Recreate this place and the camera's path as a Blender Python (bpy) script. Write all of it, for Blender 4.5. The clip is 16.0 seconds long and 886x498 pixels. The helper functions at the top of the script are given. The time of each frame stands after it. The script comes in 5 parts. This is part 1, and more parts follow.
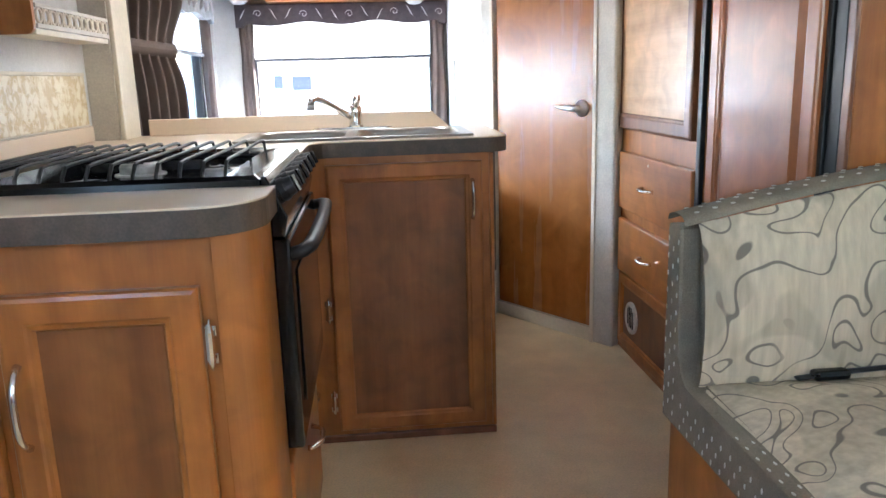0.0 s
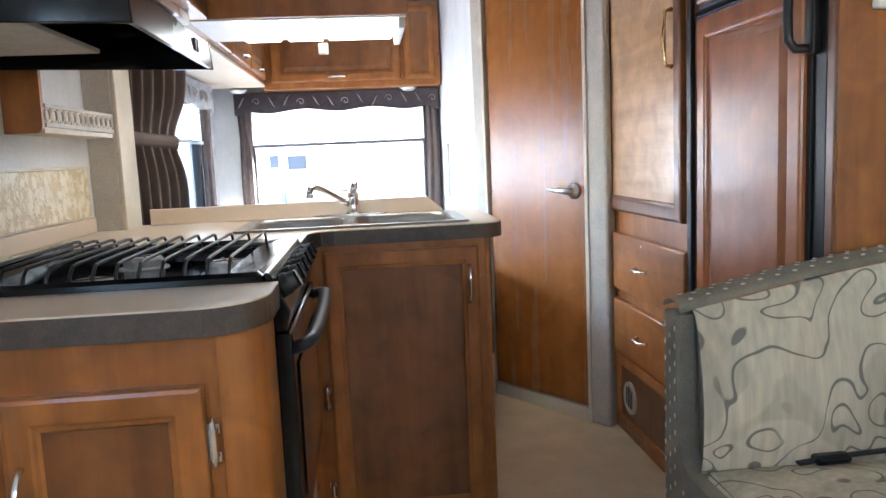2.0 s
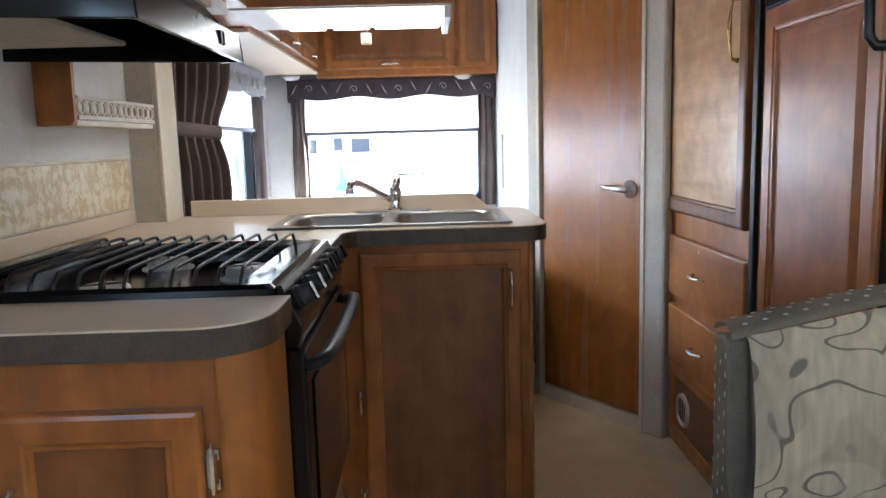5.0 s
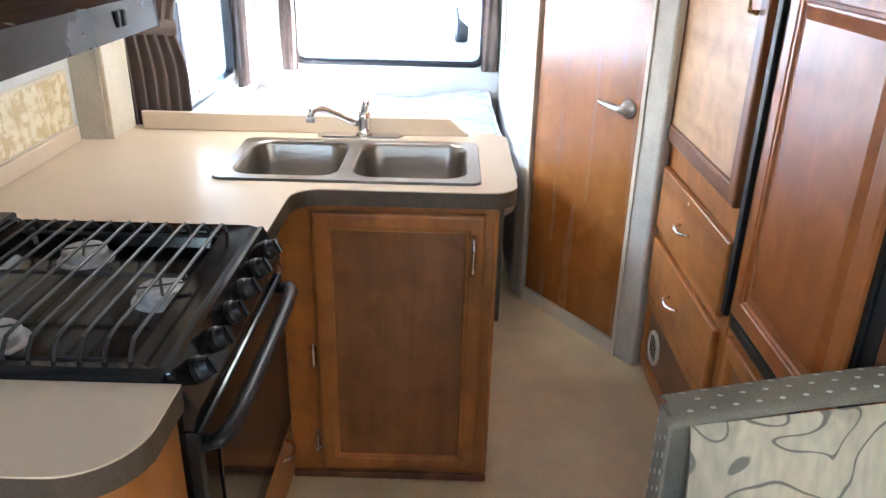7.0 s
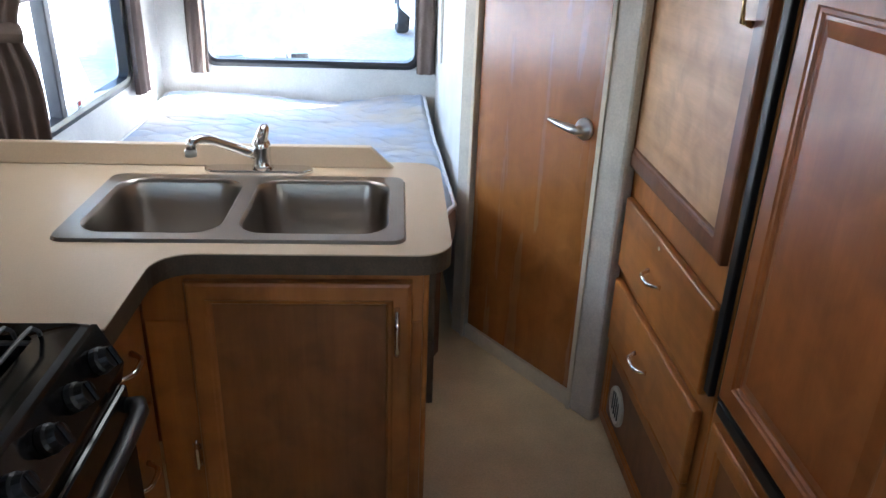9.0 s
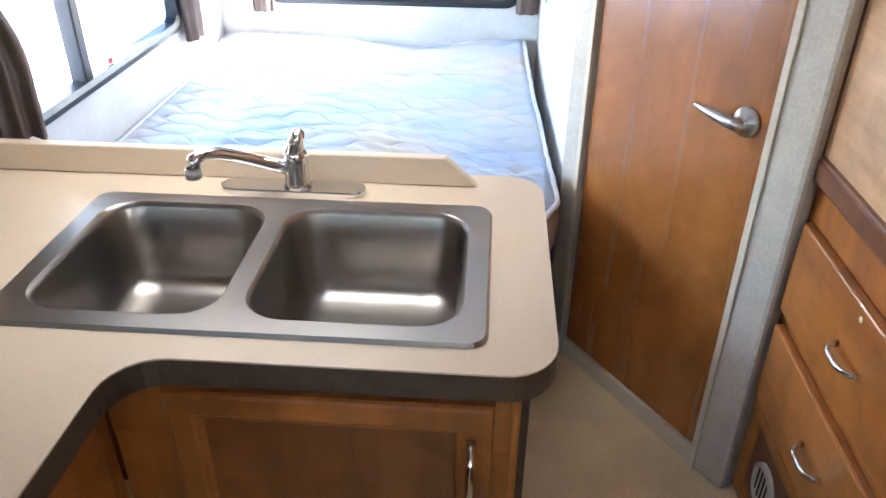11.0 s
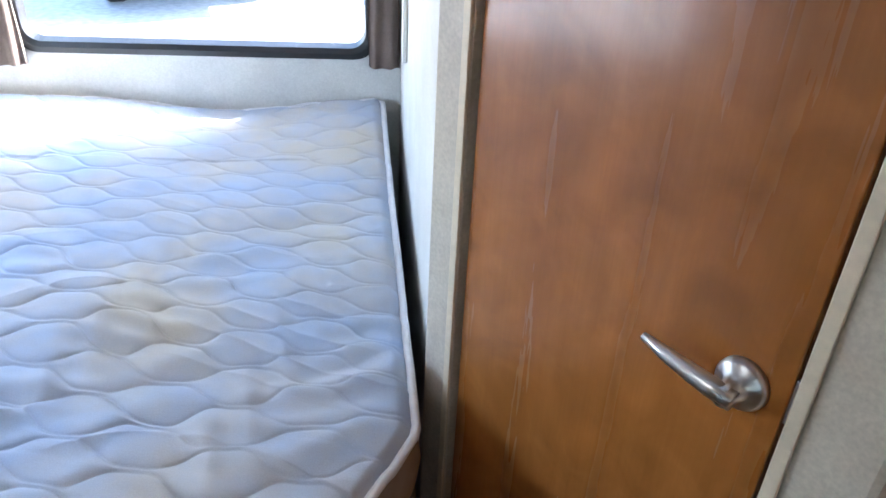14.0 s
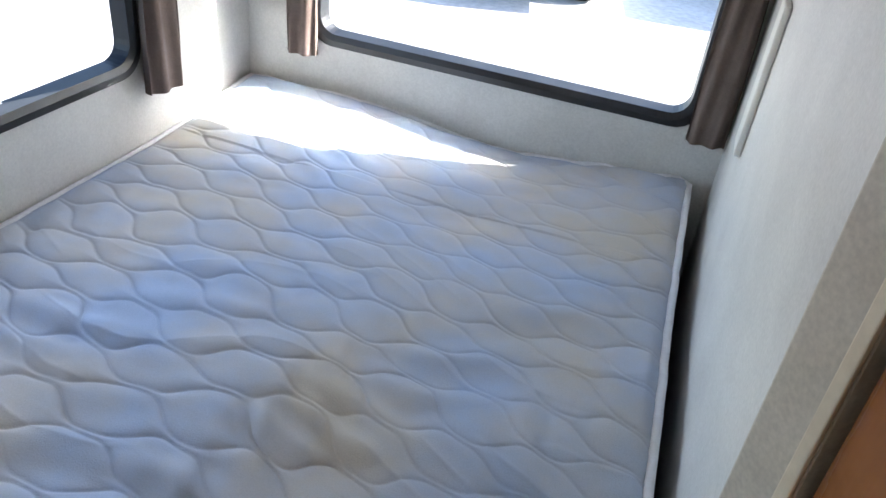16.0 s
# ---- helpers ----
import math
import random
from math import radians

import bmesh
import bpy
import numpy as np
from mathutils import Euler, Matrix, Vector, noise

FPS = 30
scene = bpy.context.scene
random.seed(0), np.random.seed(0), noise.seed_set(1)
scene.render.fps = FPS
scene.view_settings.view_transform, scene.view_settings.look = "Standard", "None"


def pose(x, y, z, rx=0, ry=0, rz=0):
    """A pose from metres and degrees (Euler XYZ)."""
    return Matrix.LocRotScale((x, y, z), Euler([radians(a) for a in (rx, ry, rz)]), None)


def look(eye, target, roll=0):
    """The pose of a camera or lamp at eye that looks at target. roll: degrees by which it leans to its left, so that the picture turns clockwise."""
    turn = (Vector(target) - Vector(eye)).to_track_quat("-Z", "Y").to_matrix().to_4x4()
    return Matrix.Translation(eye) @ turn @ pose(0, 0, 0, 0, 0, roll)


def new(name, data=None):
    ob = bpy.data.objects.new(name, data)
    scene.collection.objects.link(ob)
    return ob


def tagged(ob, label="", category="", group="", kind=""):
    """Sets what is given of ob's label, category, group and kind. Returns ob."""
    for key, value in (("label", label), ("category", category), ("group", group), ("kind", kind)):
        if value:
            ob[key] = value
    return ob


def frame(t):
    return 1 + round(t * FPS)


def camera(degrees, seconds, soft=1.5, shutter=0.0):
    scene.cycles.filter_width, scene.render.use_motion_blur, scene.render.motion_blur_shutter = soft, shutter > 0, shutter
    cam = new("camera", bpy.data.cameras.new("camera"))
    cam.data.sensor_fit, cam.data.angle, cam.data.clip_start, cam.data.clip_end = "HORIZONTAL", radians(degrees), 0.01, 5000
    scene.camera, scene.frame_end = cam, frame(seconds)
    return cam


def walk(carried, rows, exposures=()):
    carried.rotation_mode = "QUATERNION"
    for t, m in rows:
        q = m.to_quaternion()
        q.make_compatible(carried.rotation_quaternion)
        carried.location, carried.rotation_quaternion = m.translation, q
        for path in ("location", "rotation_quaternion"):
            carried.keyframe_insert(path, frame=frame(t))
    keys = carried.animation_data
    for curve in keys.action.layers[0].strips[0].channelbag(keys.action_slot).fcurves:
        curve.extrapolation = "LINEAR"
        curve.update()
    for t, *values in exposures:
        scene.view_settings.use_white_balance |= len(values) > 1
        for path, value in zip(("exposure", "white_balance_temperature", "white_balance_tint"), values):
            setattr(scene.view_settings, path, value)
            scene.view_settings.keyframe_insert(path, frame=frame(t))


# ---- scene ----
cam = camera(60.5, 16.0)
PATH = [
    (0, (0.145, -2.193, 1.088), (0.316, -0.25, 0.647), -1.7),
    (0.5, (0.153, -2.196, 1.1), (0.319, -0.245, 0.69), -1.9),
    (1, (0.156, -2.201, 1.118), (0.322, -0.244, 0.74), -2.2),
    (1.5, (0.152, -2.209, 1.116), (0.324, -0.243, 0.791), -2.3),
    (2, (0.136, -2.215, 1.124), (0.331, -0.24, 0.875), -2.5),
    (2.5, (0.117, -2.209, 1.155), (0.342, -0.224, 1.055), -2.5),
    (3, (0.131, -2.234, 1.164), (0.335, -0.244, 1.196), -2.9),
    (3.5, (0.134, -2.237, 1.149), (0.272, -0.242, 1.159), -3.2),
    (4, (0.112, -2.243, 1.137), (0.193, -0.247, 1.04), -2.9),
    (4.2, (0.106, -2.252, 1.141), (0.185, -0.258, 1.006), -2.5),
    (6.3, (0.415, -1.807, 1.311), (0.385, 0.033, 0.529), -1.0),
    (6.5, (0.372, -1.816, 1.444), (0.367, -0.011, 0.58), -0.3),
    (7, (0.362, -1.834, 1.546), (0.347, -0.001, 0.748), 1.3),
    (7.5, (0.457, -1.813, 1.586), (0.426, 0.069, 0.908), 0.5),
    (8, (0.475, -1.723, 1.589), (0.518, 0.181, 0.98), 0.9),
    (8.5, (0.425, -1.558, 1.557), (0.554, 0.313, 0.863), 2.0),
    (9, (0.422, -1.374, 1.537), (0.546, 0.444, 0.715), 2.1),
    (9.5, (0.518, -1.185, 1.556), (0.508, 0.604, 0.661), 0.5),
    (9.7, (0.527, -1.123, 1.555), (0.475, 0.662, 0.655), 0.2),
    (11.8, (0.389, -0.582, 1.528), (0.268, 1.103, 0.457), 0.8),
    (12, (0.431, -0.533, 1.556), (0.303, 1.154, 0.49), 0.8),
    (12.5, (0.537, -0.372, 1.547), (0.376, 1.331, 0.511), -1.5),
    (13, (0.540, -0.210, 1.530), (0.540, 1.518, 0.524), -0.4),
    (13.5, (0.548, -0.035, 1.515), (0.782, 1.664, 0.492), 1.8),
    (14, (0.572, 0.155, 1.512), (0.722, 1.858, 0.475), 2.9),
    (14.5, (0.625, 0.245, 1.56), (0.326, 1.924, 0.516), -1.3),
    (15, (0.636, 0.364, 1.561), (0.096, 2.001, 0.547), -0.6),
    (15.5, (0.558, 0.515, 1.516), (0.126, 2.172, 0.480), 3.7),
    (16, (0.496, 0.620, 1.493), (0.007, 2.226, 0.407), 7.2),
]
walk(cam, [(t, look(eye, target, roll)) for t, eye, target, roll in PATH], [(0, 4.35, 5700, 9), (1, 4.3, 5700, 9), (2, 4.05, 5700, 9), (3, 3.65, 5700, 9), (4.2, 3.3, 5700, 9), (6.3, 4.35, 5750, 9), (7.5, 4.5, 5750, 9), (8.3, 3.8, 5700, 9), (9, 3.4, 5650, 9), (9.7, 4.05, 5650, 10), (11.8, 4.05, 5700, 10), (12.8, 3.5, 5700, 10), (13.5, 3.15, 5650, 10), (14, 3.2, 5750, 10), (15, 2.45, 5850, 10), (16, 2.2, 6150, 10)])

# ---- world, sun, exposure ----
world = bpy.data.worlds.new("daylight")
scene.world = world
world.use_nodes = True
wn = world.node_tree.nodes
sky = wn.new("ShaderNodeTexSky")
sky.sky_type, sky.sun_disc = "NISHITA", False
sky.sun_elevation, sky.sun_rotation = radians(35.3), radians(67.2)
sky.air_density, sky.dust_density = 1.0, 1.5
wn["Background"].inputs["Strength"].default_value = 0.15
world.node_tree.links.new(sky.outputs[0], wn["Background"].inputs["Color"])

sun = new("sun", bpy.data.lights.new("sun", "SUN"))
sun.data.energy, sun.data.angle, sun.data.color = 5.0, radians(0.5), (1.0, 0.95, 0.87)
sun.matrix_world = look((9.75, 4.1, 7.5), (0, 0, 0))


XW = -0.76


def opening_fill(eye, target, w, h, watts, color=(1.0, 0.94, 0.86)):
    """Area lamp added in a window opening to strengthen the sky's light."""
    lamp = new("opening_fill", bpy.data.lights.new("opening_fill", "AREA"))
    lamp.data.shape, lamp.data.size, lamp.data.size_y = "RECTANGLE", w, h
    lamp.data.energy, lamp.data.color = watts, color
    lamp.matrix_world = look(eye, target)
    return lamp


# Unseen forward window, invented to give weak fill from the front.
opening_fill((0.4, -5.42, 1.45), (0.4, 0, 1.0), 0.78, 0.48, 0.05)
# Unseen front left window, invented to light the bench and right side.
opening_fill((XW - 0.02, -2.6, 1.30), (0.9, -1.3, 0.1), 1.1, 0.55, 0.17)
# Added lamp that boosts daylight through the bed's side window.
opening_fill((XW - 0.03, 1.45, 1.02), (1.0, 1.0, 0.75), 1.08, 0.42, 0.62, (0.93, 0.96, 1.0))

# ---- mesh helpers ----
ORIGIN = {}


def thing(name, at, label="", category="", group="", kind=""):
    """An Empty at a thing's base."""
    ob = new(name)
    ob.location = at
    ob.empty_display_size = 0.05
    ORIGIN[ob] = Vector(at)
    return tagged(ob, label, category, group, kind)


def link(name, bm, material, smooth=False):
    if isinstance(bm, bpy.types.Mesh):
        me = bm
    else:
        bmesh.ops.recalc_face_normals(bm, faces=bm.faces)
        me = bpy.data.meshes.new(name)
        bm.to_mesh(me)
        bm.free()
    n = len(me.vertices)
    co = np.empty(n * 3, dtype=np.float32)
    me.vertices.foreach_get("co", co)
    co = co.reshape(-1, 3)
    mid = (co.min(0) + co.max(0)) / 2
    mid[2] = co[:, 2].min()
    me.vertices.foreach_set("co", (co - mid).ravel())
    if smooth:
        me.polygons.foreach_set("use_smooth", [True] * len(me.polygons))
    me.materials.append(material)
    me.update()
    ob = new(name, me)
    ob.location = Vector([float(c) for c in mid])
    ORIGIN[ob] = ob.location.copy()
    return ob


def part(name, bm, material, parent, label="", smooth=False):
    """One mesh, given in world metres, under a thing or a part."""
    ob = link(name, bm, material, smooth)
    ob.parent = parent
    ob.location = ORIGIN[ob] - ORIGIN[parent]
    return tagged(ob, label)


def solo(name, bm, material, label="", category="", group="", kind="", smooth=False):
    return tagged(link(name, bm, material, smooth), label, category, group, kind)


def box(lo, hi, bev=0.0, seg=2, bm=None):
    bm = bm or bmesh.new()
    lo, hi = Vector(lo), Vector(hi)
    m = Matrix.Translation((lo + hi) / 2) @ Matrix.Diagonal((*(hi - lo), 1))
    made = bmesh.ops.create_cube(bm, size=1, matrix=m)
    if bev:
        edges = {e for v in made["verts"] for e in v.link_edges}
        bmesh.ops.bevel(bm, geom=list(edges), offset=bev, segments=seg, profile=0.5, affect="EDGES")
    return bm


def prism(poly, axis, a, b, bev=0.0, bm=None):
    """A polygon drawn in the other two axes, pulled along one axis from a to b."""
    bm = bm or bmesh.new()

    def at(p, w):
        return {"z": (p[0], p[1], w), "y": (p[0], w, p[1]), "x": (w, p[0], p[1])}[axis]

    one = [bm.verts.new(at(p, a)) for p in poly]
    two = [bm.verts.new(at(p, b)) for p in poly]
    caps = [bm.faces.new(one), bm.faces.new(two[::-1])]
    for i in range(len(poly)):
        bm.faces.new((one[i], two[i], two[(i + 1) % len(poly)], one[(i + 1) % len(poly)]))
    if bev:
        edges = {e for f in caps for e in f.edges}
        bmesh.ops.bevel(bm, geom=list(edges), offset=bev, segments=2, profile=0.5, affect="EDGES")
    return bm


def arc(cx, cy, r, a0, a1, n=8):
    return [(cx + r * math.cos(radians(a0 + (a1 - a0) * i / n)), cy + r * math.sin(radians(a0 + (a1 - a0) * i / n))) for i in range(n + 1)]


def rrect(x0, y0, x1, y1, r, n=5):
    return (arc(x1 - r, y0 + r, r, -90, 0, n) + arc(x1 - r, y1 - r, r, 0, 90, n)
            + arc(x0 + r, y1 - r, r, 90, 180, n) + arc(x0 + r, y0 + r, r, 180, 270, n))


def tube(points, r, sides=8, bm=None, flat=1.0):
    """A round bar along points."""
    bm = bm or bmesh.new()
    pts = [Vector(p) for p in points]
    radii = r if isinstance(r, (list, tuple)) else [r] * len(pts)
    rings, up = [], None
    for i, p in enumerate(pts):
        d = (pts[min(i + 1, len(pts) - 1)] - pts[max(i - 1, 0)]).normalized()
        if up is None:
            up = Vector((0, 0, 1)) if abs(d.z) < 0.9 else Vector((1, 0, 0))
        s = d.cross(up).normalized()
        up = s.cross(d).normalized()
        rings.append([bm.verts.new(p + radii[i] * (math.cos(2 * math.pi * k / sides) * s + flat * math.sin(2 * math.pi * k / sides) * up)) for k in range(sides)])
    for a, b in zip(rings, rings[1:]):
        for k in range(sides):
            bm.faces.new((a[k], a[(k + 1) % sides], b[(k + 1) % sides], b[k]))
    bm.faces.new(rings[0])
    bm.faces.new(rings[-1][::-1])
    return bm


def lathe(profile, centre, axis=(0, 0, 1), sides=24, bm=None):
    """Rings of (radius, height) round an axis."""
    bm = bm or bmesh.new()
    q = Vector((0, 0, 1)).rotation_difference(Vector(axis).normalized()).to_matrix().to_4x4()
    m = Matrix.Translation(centre) @ q
    rings = [[bm.verts.new(m @ Vector((r * math.cos(2 * math.pi * k / sides), r * math.sin(2 * math.pi * k / sides), h))) for k in range(sides)] for r, h in profile]
    for a, b in zip(rings, rings[1:]):
        for k in range(sides):
            bm.faces.new((a[k], a[(k + 1) % sides], b[(k + 1) % sides], b[k]))
    if profile[0][0] > 1e-4:
        bm.faces.new(rings[0])
    if profile[-1][0] > 1e-4:
        bm.faces.new(rings[-1][::-1])
    bmesh.ops.remove_doubles(bm, verts=bm.verts, dist=1e-5)
    return bm


def rings_mesh(rings, close_last=True, close_first=True, bm=None):
    """Skins loops of equal length, one after another."""
    bm = bm or bmesh.new()
    vs = [[bm.verts.new(p) for p in ring] for ring in rings]
    for a, b in zip(vs, vs[1:]):
        n = len(a)
        for k in range(n):
            bm.faces.new((a[k], a[(k + 1) % n], b[(k + 1) % n], b[k]))
    if close_first:
        bm.faces.new(vs[0][::-1])
    if close_last:
        bm.faces.new(vs[-1])
    return bm


def facing(origin, u, w):
    """Local x along u, z up, y out along w."""
    u, w = Vector(u).normalized(), Vector(w).normalized()
    m = Matrix.Identity(4)
    m.col[0].xyz, m.col[1].xyz, m.col[2].xyz = u, w, (0, 0, 1)
    m.translation = origin
    return m


def door_loop(w, h, inset, height, rise=0.0, n=12):
    """Outline of a door at an inset, with an arched top of that rise."""
    x0, x1, z0, z1 = inset, w - inset, inset, h - inset
    pts = [(x0, z0), (x1, z0)]
    for i in range(n + 1):
        f = 1 - i / n
        arch = math.sin(math.pi * f) ** 0.8 * rise if 0 < i < n else 0.0
        pts.append((x0 + (x1 - x0) * f, z1 - rise + arch))
    return [Vector((x, height, z)) for x, z in pts]


def panel_door(m, w, h, material, parent, panel_material=None, stile=0.06, th=0.02, rise=0.0, raised=False, name="door", panel_label=""):
    """A framed cabinet door with its panel as a part."""
    r = rise
    rings = [door_loop(w, h, 0, 0), door_loop(w, h, 0, th - 0.006), door_loop(w, h, 0.003, th - 0.002), door_loop(w, h, 0.009, th),
             door_loop(w, h, stile - 0.014, th, r), door_loop(w, h, stile - 0.010, th - 0.003, r), door_loop(w, h, stile - 0.004, th - 0.004, r), door_loop(w, h, stile, th - 0.009, r)]
    bm = rings_mesh([[m @ p for p in ring] for ring in rings], close_last=False)
    door = part(name, bm, material, parent)
    inner = [door_loop(w, h, stile - 0.002, th - 0.016, r), door_loop(w, h, stile - 0.002, th - 0.0095, r)]
    if raised:
        inner += [door_loop(w, h, stile + 0.006, th - 0.0095, r), door_loop(w, h, stile + 0.03, th - 0.002, r)]
    part("panel", rings_mesh([[m @ p for p in ring] for ring in inner]), panel_material or material, door, panel_label)
    return door


def bow_handle(m, length, material, parent, upright=False, out=0.028, r=0.0045, label="chrome bow handle"):
    """A bowed pull centred at m's origin."""
    pts = []
    for i in range(13):
        f = i / 12
        s = (f - 0.5) * length
        o = out * (1 - (2 * f - 1) ** 4) + 0.001
        pts.append(m @ (Vector((0, o, s)) if upright else Vector((s, o, 0))))
    bm = tube(pts, [r * (1.5 if i in (0, 12) else 1.0 + 0.25 * math.sin(math.pi * i / 12)) for i in range(13)])
    return part("handle", bm, material, parent, label, smooth=True)


def grid_sheet(fn, nu, nv):
    """A mesh of nu x nv quads whose points fn(u, v) gives, u and v arrays from 0 to 1."""
    u, v = np.meshgrid(np.linspace(0, 1, nu + 1), np.linspace(0, 1, nv + 1), indexing="ij")
    x, y, z = fn(u, v)
    co = np.stack([x, y, z], -1).reshape(-1, 3)
    i = np.arange(nu * (nv + 1)).reshape(nu, nv + 1)[:, :-1].ravel()
    faces = np.stack([i, i + nv + 1, i + nv + 2, i + 1], -1)
    me = bpy.data.meshes.new("sheet")
    me.from_pydata(co.tolist(), [], faces.tolist())
    return me


# ---- materials ----
def material(name, color, rough=0.5, metal=0.0, vary=0.12, scale=6.0, bump=0.0, bump_scale=80.0, stretch=(1, 1, 1), color2=None, fine=0.0, coat=0.0, spec=0.5, mottle=0.0, uneven=1.0):
    """A surface with variation at two scales and fine relief."""
    m = bpy.data.materials.new(name)
    m.use_nodes = True
    n, l = m.node_tree.nodes, m.node_tree.links
    b = n["Principled BSDF"]
    tc = n.new("ShaderNodeTexCoord")
    mp = n.new("ShaderNodeMapping")
    mp.inputs["Scale"].default_value = stretch
    l.new(tc.outputs["Object"], mp.inputs["Vector"])
    oi = n.new("ShaderNodeObjectInfo")
    off = n.new("ShaderNodeVectorMath")
    off.operation = "MULTIPLY_ADD"
    comb = n.new("ShaderNodeCombineXYZ")
    for k in range(3):
        l.new(oi.outputs["Random"], comb.inputs[k])
    off.inputs[1].default_value = (7.0, 5.0, 9.0)
    l.new(comb.outputs[0], off.inputs[0])
    l.new(mp.outputs[0], off.inputs[2])
    vec = off.outputs[0]
    nz = n.new("ShaderNodeTexNoise")
    nz.inputs["Scale"].default_value, nz.inputs["Detail"].default_value, nz.inputs["Roughness"].default_value = scale, 5, 0.6
    l.new(vec, nz.inputs["Vector"])
    c2 = color2 or tuple(c * (1 - 2.2 * vary) for c in color)
    mix = n.new("ShaderNodeMix")
    mix.data_type = "RGBA"
    mix.inputs["A"].default_value, mix.inputs["B"].default_value = (*color, 1), (*c2, 1)
    ramp = n.new("ShaderNodeMapRange")
    ramp.inputs["From Min"].default_value, ramp.inputs["From Max"].default_value = 0.35, 0.68
    l.new(nz.outputs["Fac"], ramp.inputs["Value"])
    l.new(ramp.outputs[0], mix.inputs["Factor"])
    out = mix.outputs["Result"]
    nf = n.new("ShaderNodeTexNoise")
    nf.inputs["Scale"].default_value, nf.inputs["Detail"].default_value = bump_scale, 4
    l.new(vec, nf.inputs["Vector"])
    if fine:
        hsv = n.new("ShaderNodeHueSaturation")
        mr = n.new("ShaderNodeMapRange")
        mr.inputs["From Min"].default_value, mr.inputs["From Max"].default_value = 0.3, 0.7
        mr.inputs["To Min"].default_value, mr.inputs["To Max"].default_value = 1 - fine, 1 + fine
        l.new(nf.outputs["Fac"], mr.inputs["Value"])
        l.new(mr.outputs[0], hsv.inputs["Value"])
        l.new(out, hsv.inputs["Color"])
        out = hsv.outputs["Color"]
    if mottle:
        nm = n.new("ShaderNodeTexNoise")
        nm.inputs["Scale"].default_value, nm.inputs["Detail"].default_value, nm.inputs["Distortion"].default_value = 11, 3, 0.8
        shift = n.new("ShaderNodeVectorMath")
        l.new(tc.outputs["Object"], shift.inputs[0])
        l.new(comb.outputs[0], shift.inputs[1])
        l.new(shift.outputs[0], nm.inputs["Vector"])
        mm = n.new("ShaderNodeMapRange")
        mm.inputs["From Min"].default_value, mm.inputs["From Max"].default_value = 0.3, 0.7
        mm.inputs["To Min"].default_value, mm.inputs["To Max"].default_value = 1 - mottle, 1 + mottle
        l.new(nm.outputs["Fac"], mm.inputs["Value"])
        hm = n.new("ShaderNodeHueSaturation")
        l.new(mm.outputs[0], hm.inputs["Value"])
        l.new(out, hm.inputs["Color"])
        out = hm.outputs["Color"]
    l.new(out, b.inputs["Base Color"])
    rr = n.new("ShaderNodeMapRange")
    rr.inputs["To Min"].default_value, rr.inputs["To Max"].default_value = max(0.02, rough - 0.06 * uneven), min(1, rough + 0.08 * uneven)
    l.new(nz.outputs["Fac"], rr.inputs["Value"])
    l.new(rr.outputs[0], b.inputs["Roughness"])
    b.inputs["Metallic"].default_value = metal
    b.inputs["Coat Weight"].default_value = coat
    b.inputs["Coat Roughness"].default_value = 0.12
    b.inputs["Specular IOR Level"].default_value = spec
    if bump:
        bp = n.new("ShaderNodeBump")
        bp.inputs["Strength"].default_value, bp.inputs["Distance"].default_value = bump, 0.002
        l.new(nf.outputs["Fac"], bp.inputs["Height"])
        l.new(bp.outputs[0], b.inputs["Normal"])
    return m


def wood(name, light, dark, grain="z", rough=0.38, coat=0.25):
    """Stained wood with grain along one axis."""
    stretch = {"z": (9, 9, 0.55), "x": (0.55, 9, 9), "y": (9, 0.55, 9)}[grain]
    return material(name, light, rough, scale=1.7, stretch=stretch, color2=dark, bump=0.015, bump_scale=24, fine=0.04, coat=coat, mottle=0.18, uneven=0.2)


LIGHT, DARK = (0.40, 0.141, 0.026), (0.28, 0.093, 0.016)
W_UP = wood("stained maple", LIGHT, DARK)
W_X = wood("stained maple across", LIGHT, DARK, "x")
W_Y = wood("stained maple along", LIGHT, DARK, "y")
W_PANEL = wood("cherry panel", (0.265, 0.100, 0.026), (0.175, 0.062, 0.016))
W_BATH = wood("bathroom door veneer", (0.36, 0.134, 0.029), (0.295, 0.106, 0.022), rough=0.27, coat=0.25)
W_FRIDGE = wood("red cherry veneer", (0.36, 0.118, 0.030), (0.29, 0.090, 0.022), rough=0.33, coat=0.2)
W_OAK = wood("pale oak veneer", (0.60, 0.37, 0.20), (0.46, 0.26, 0.125), "y", rough=0.35)
W_DARK = wood("dark cabinet trim", (0.20, 0.072, 0.026), (0.12, 0.041, 0.015))
LAMINATE = material("beige laminate", (0.66, 0.53, 0.39), 0.30, vary=0.02, scale=4, bump=0.03, bump_scale=300, fine=0.04)
EDGE = material("grey brown laminate edge", (0.086, 0.058, 0.037), 0.42, vary=0.15, scale=30, bump=0.08, bump_scale=240, fine=0.25)
WALLPAPER = material("grey speckled wallpaper", (0.66, 0.65, 0.62), 0.6, vary=0.06, scale=5, bump=0.15, bump_scale=180, fine=0.07)
CREAM = material("cream trim", (0.68, 0.60, 0.46), 0.45, vary=0.06, scale=8, fine=0.05)
TRIM = material("grey printed trim", (0.56, 0.51, 0.425), 0.5, vary=0.07, scale=14, bump=0.1, bump_scale=150, fine=0.10)
CEIL = material("white ceiling panel", (0.74, 0.76, 0.78), 0.6, vary=0.03, scale=3, bump=0.06, bump_scale=120)
VINYL = material("beige vinyl floor", (0.76, 0.60, 0.36), 0.42, vary=0.08, scale=5, bump=0.12, bump_scale=160, fine=0.10)
CHROME = material("chrome", (0.82, 0.82, 0.83), 0.10, 1.0, vary=0.03)
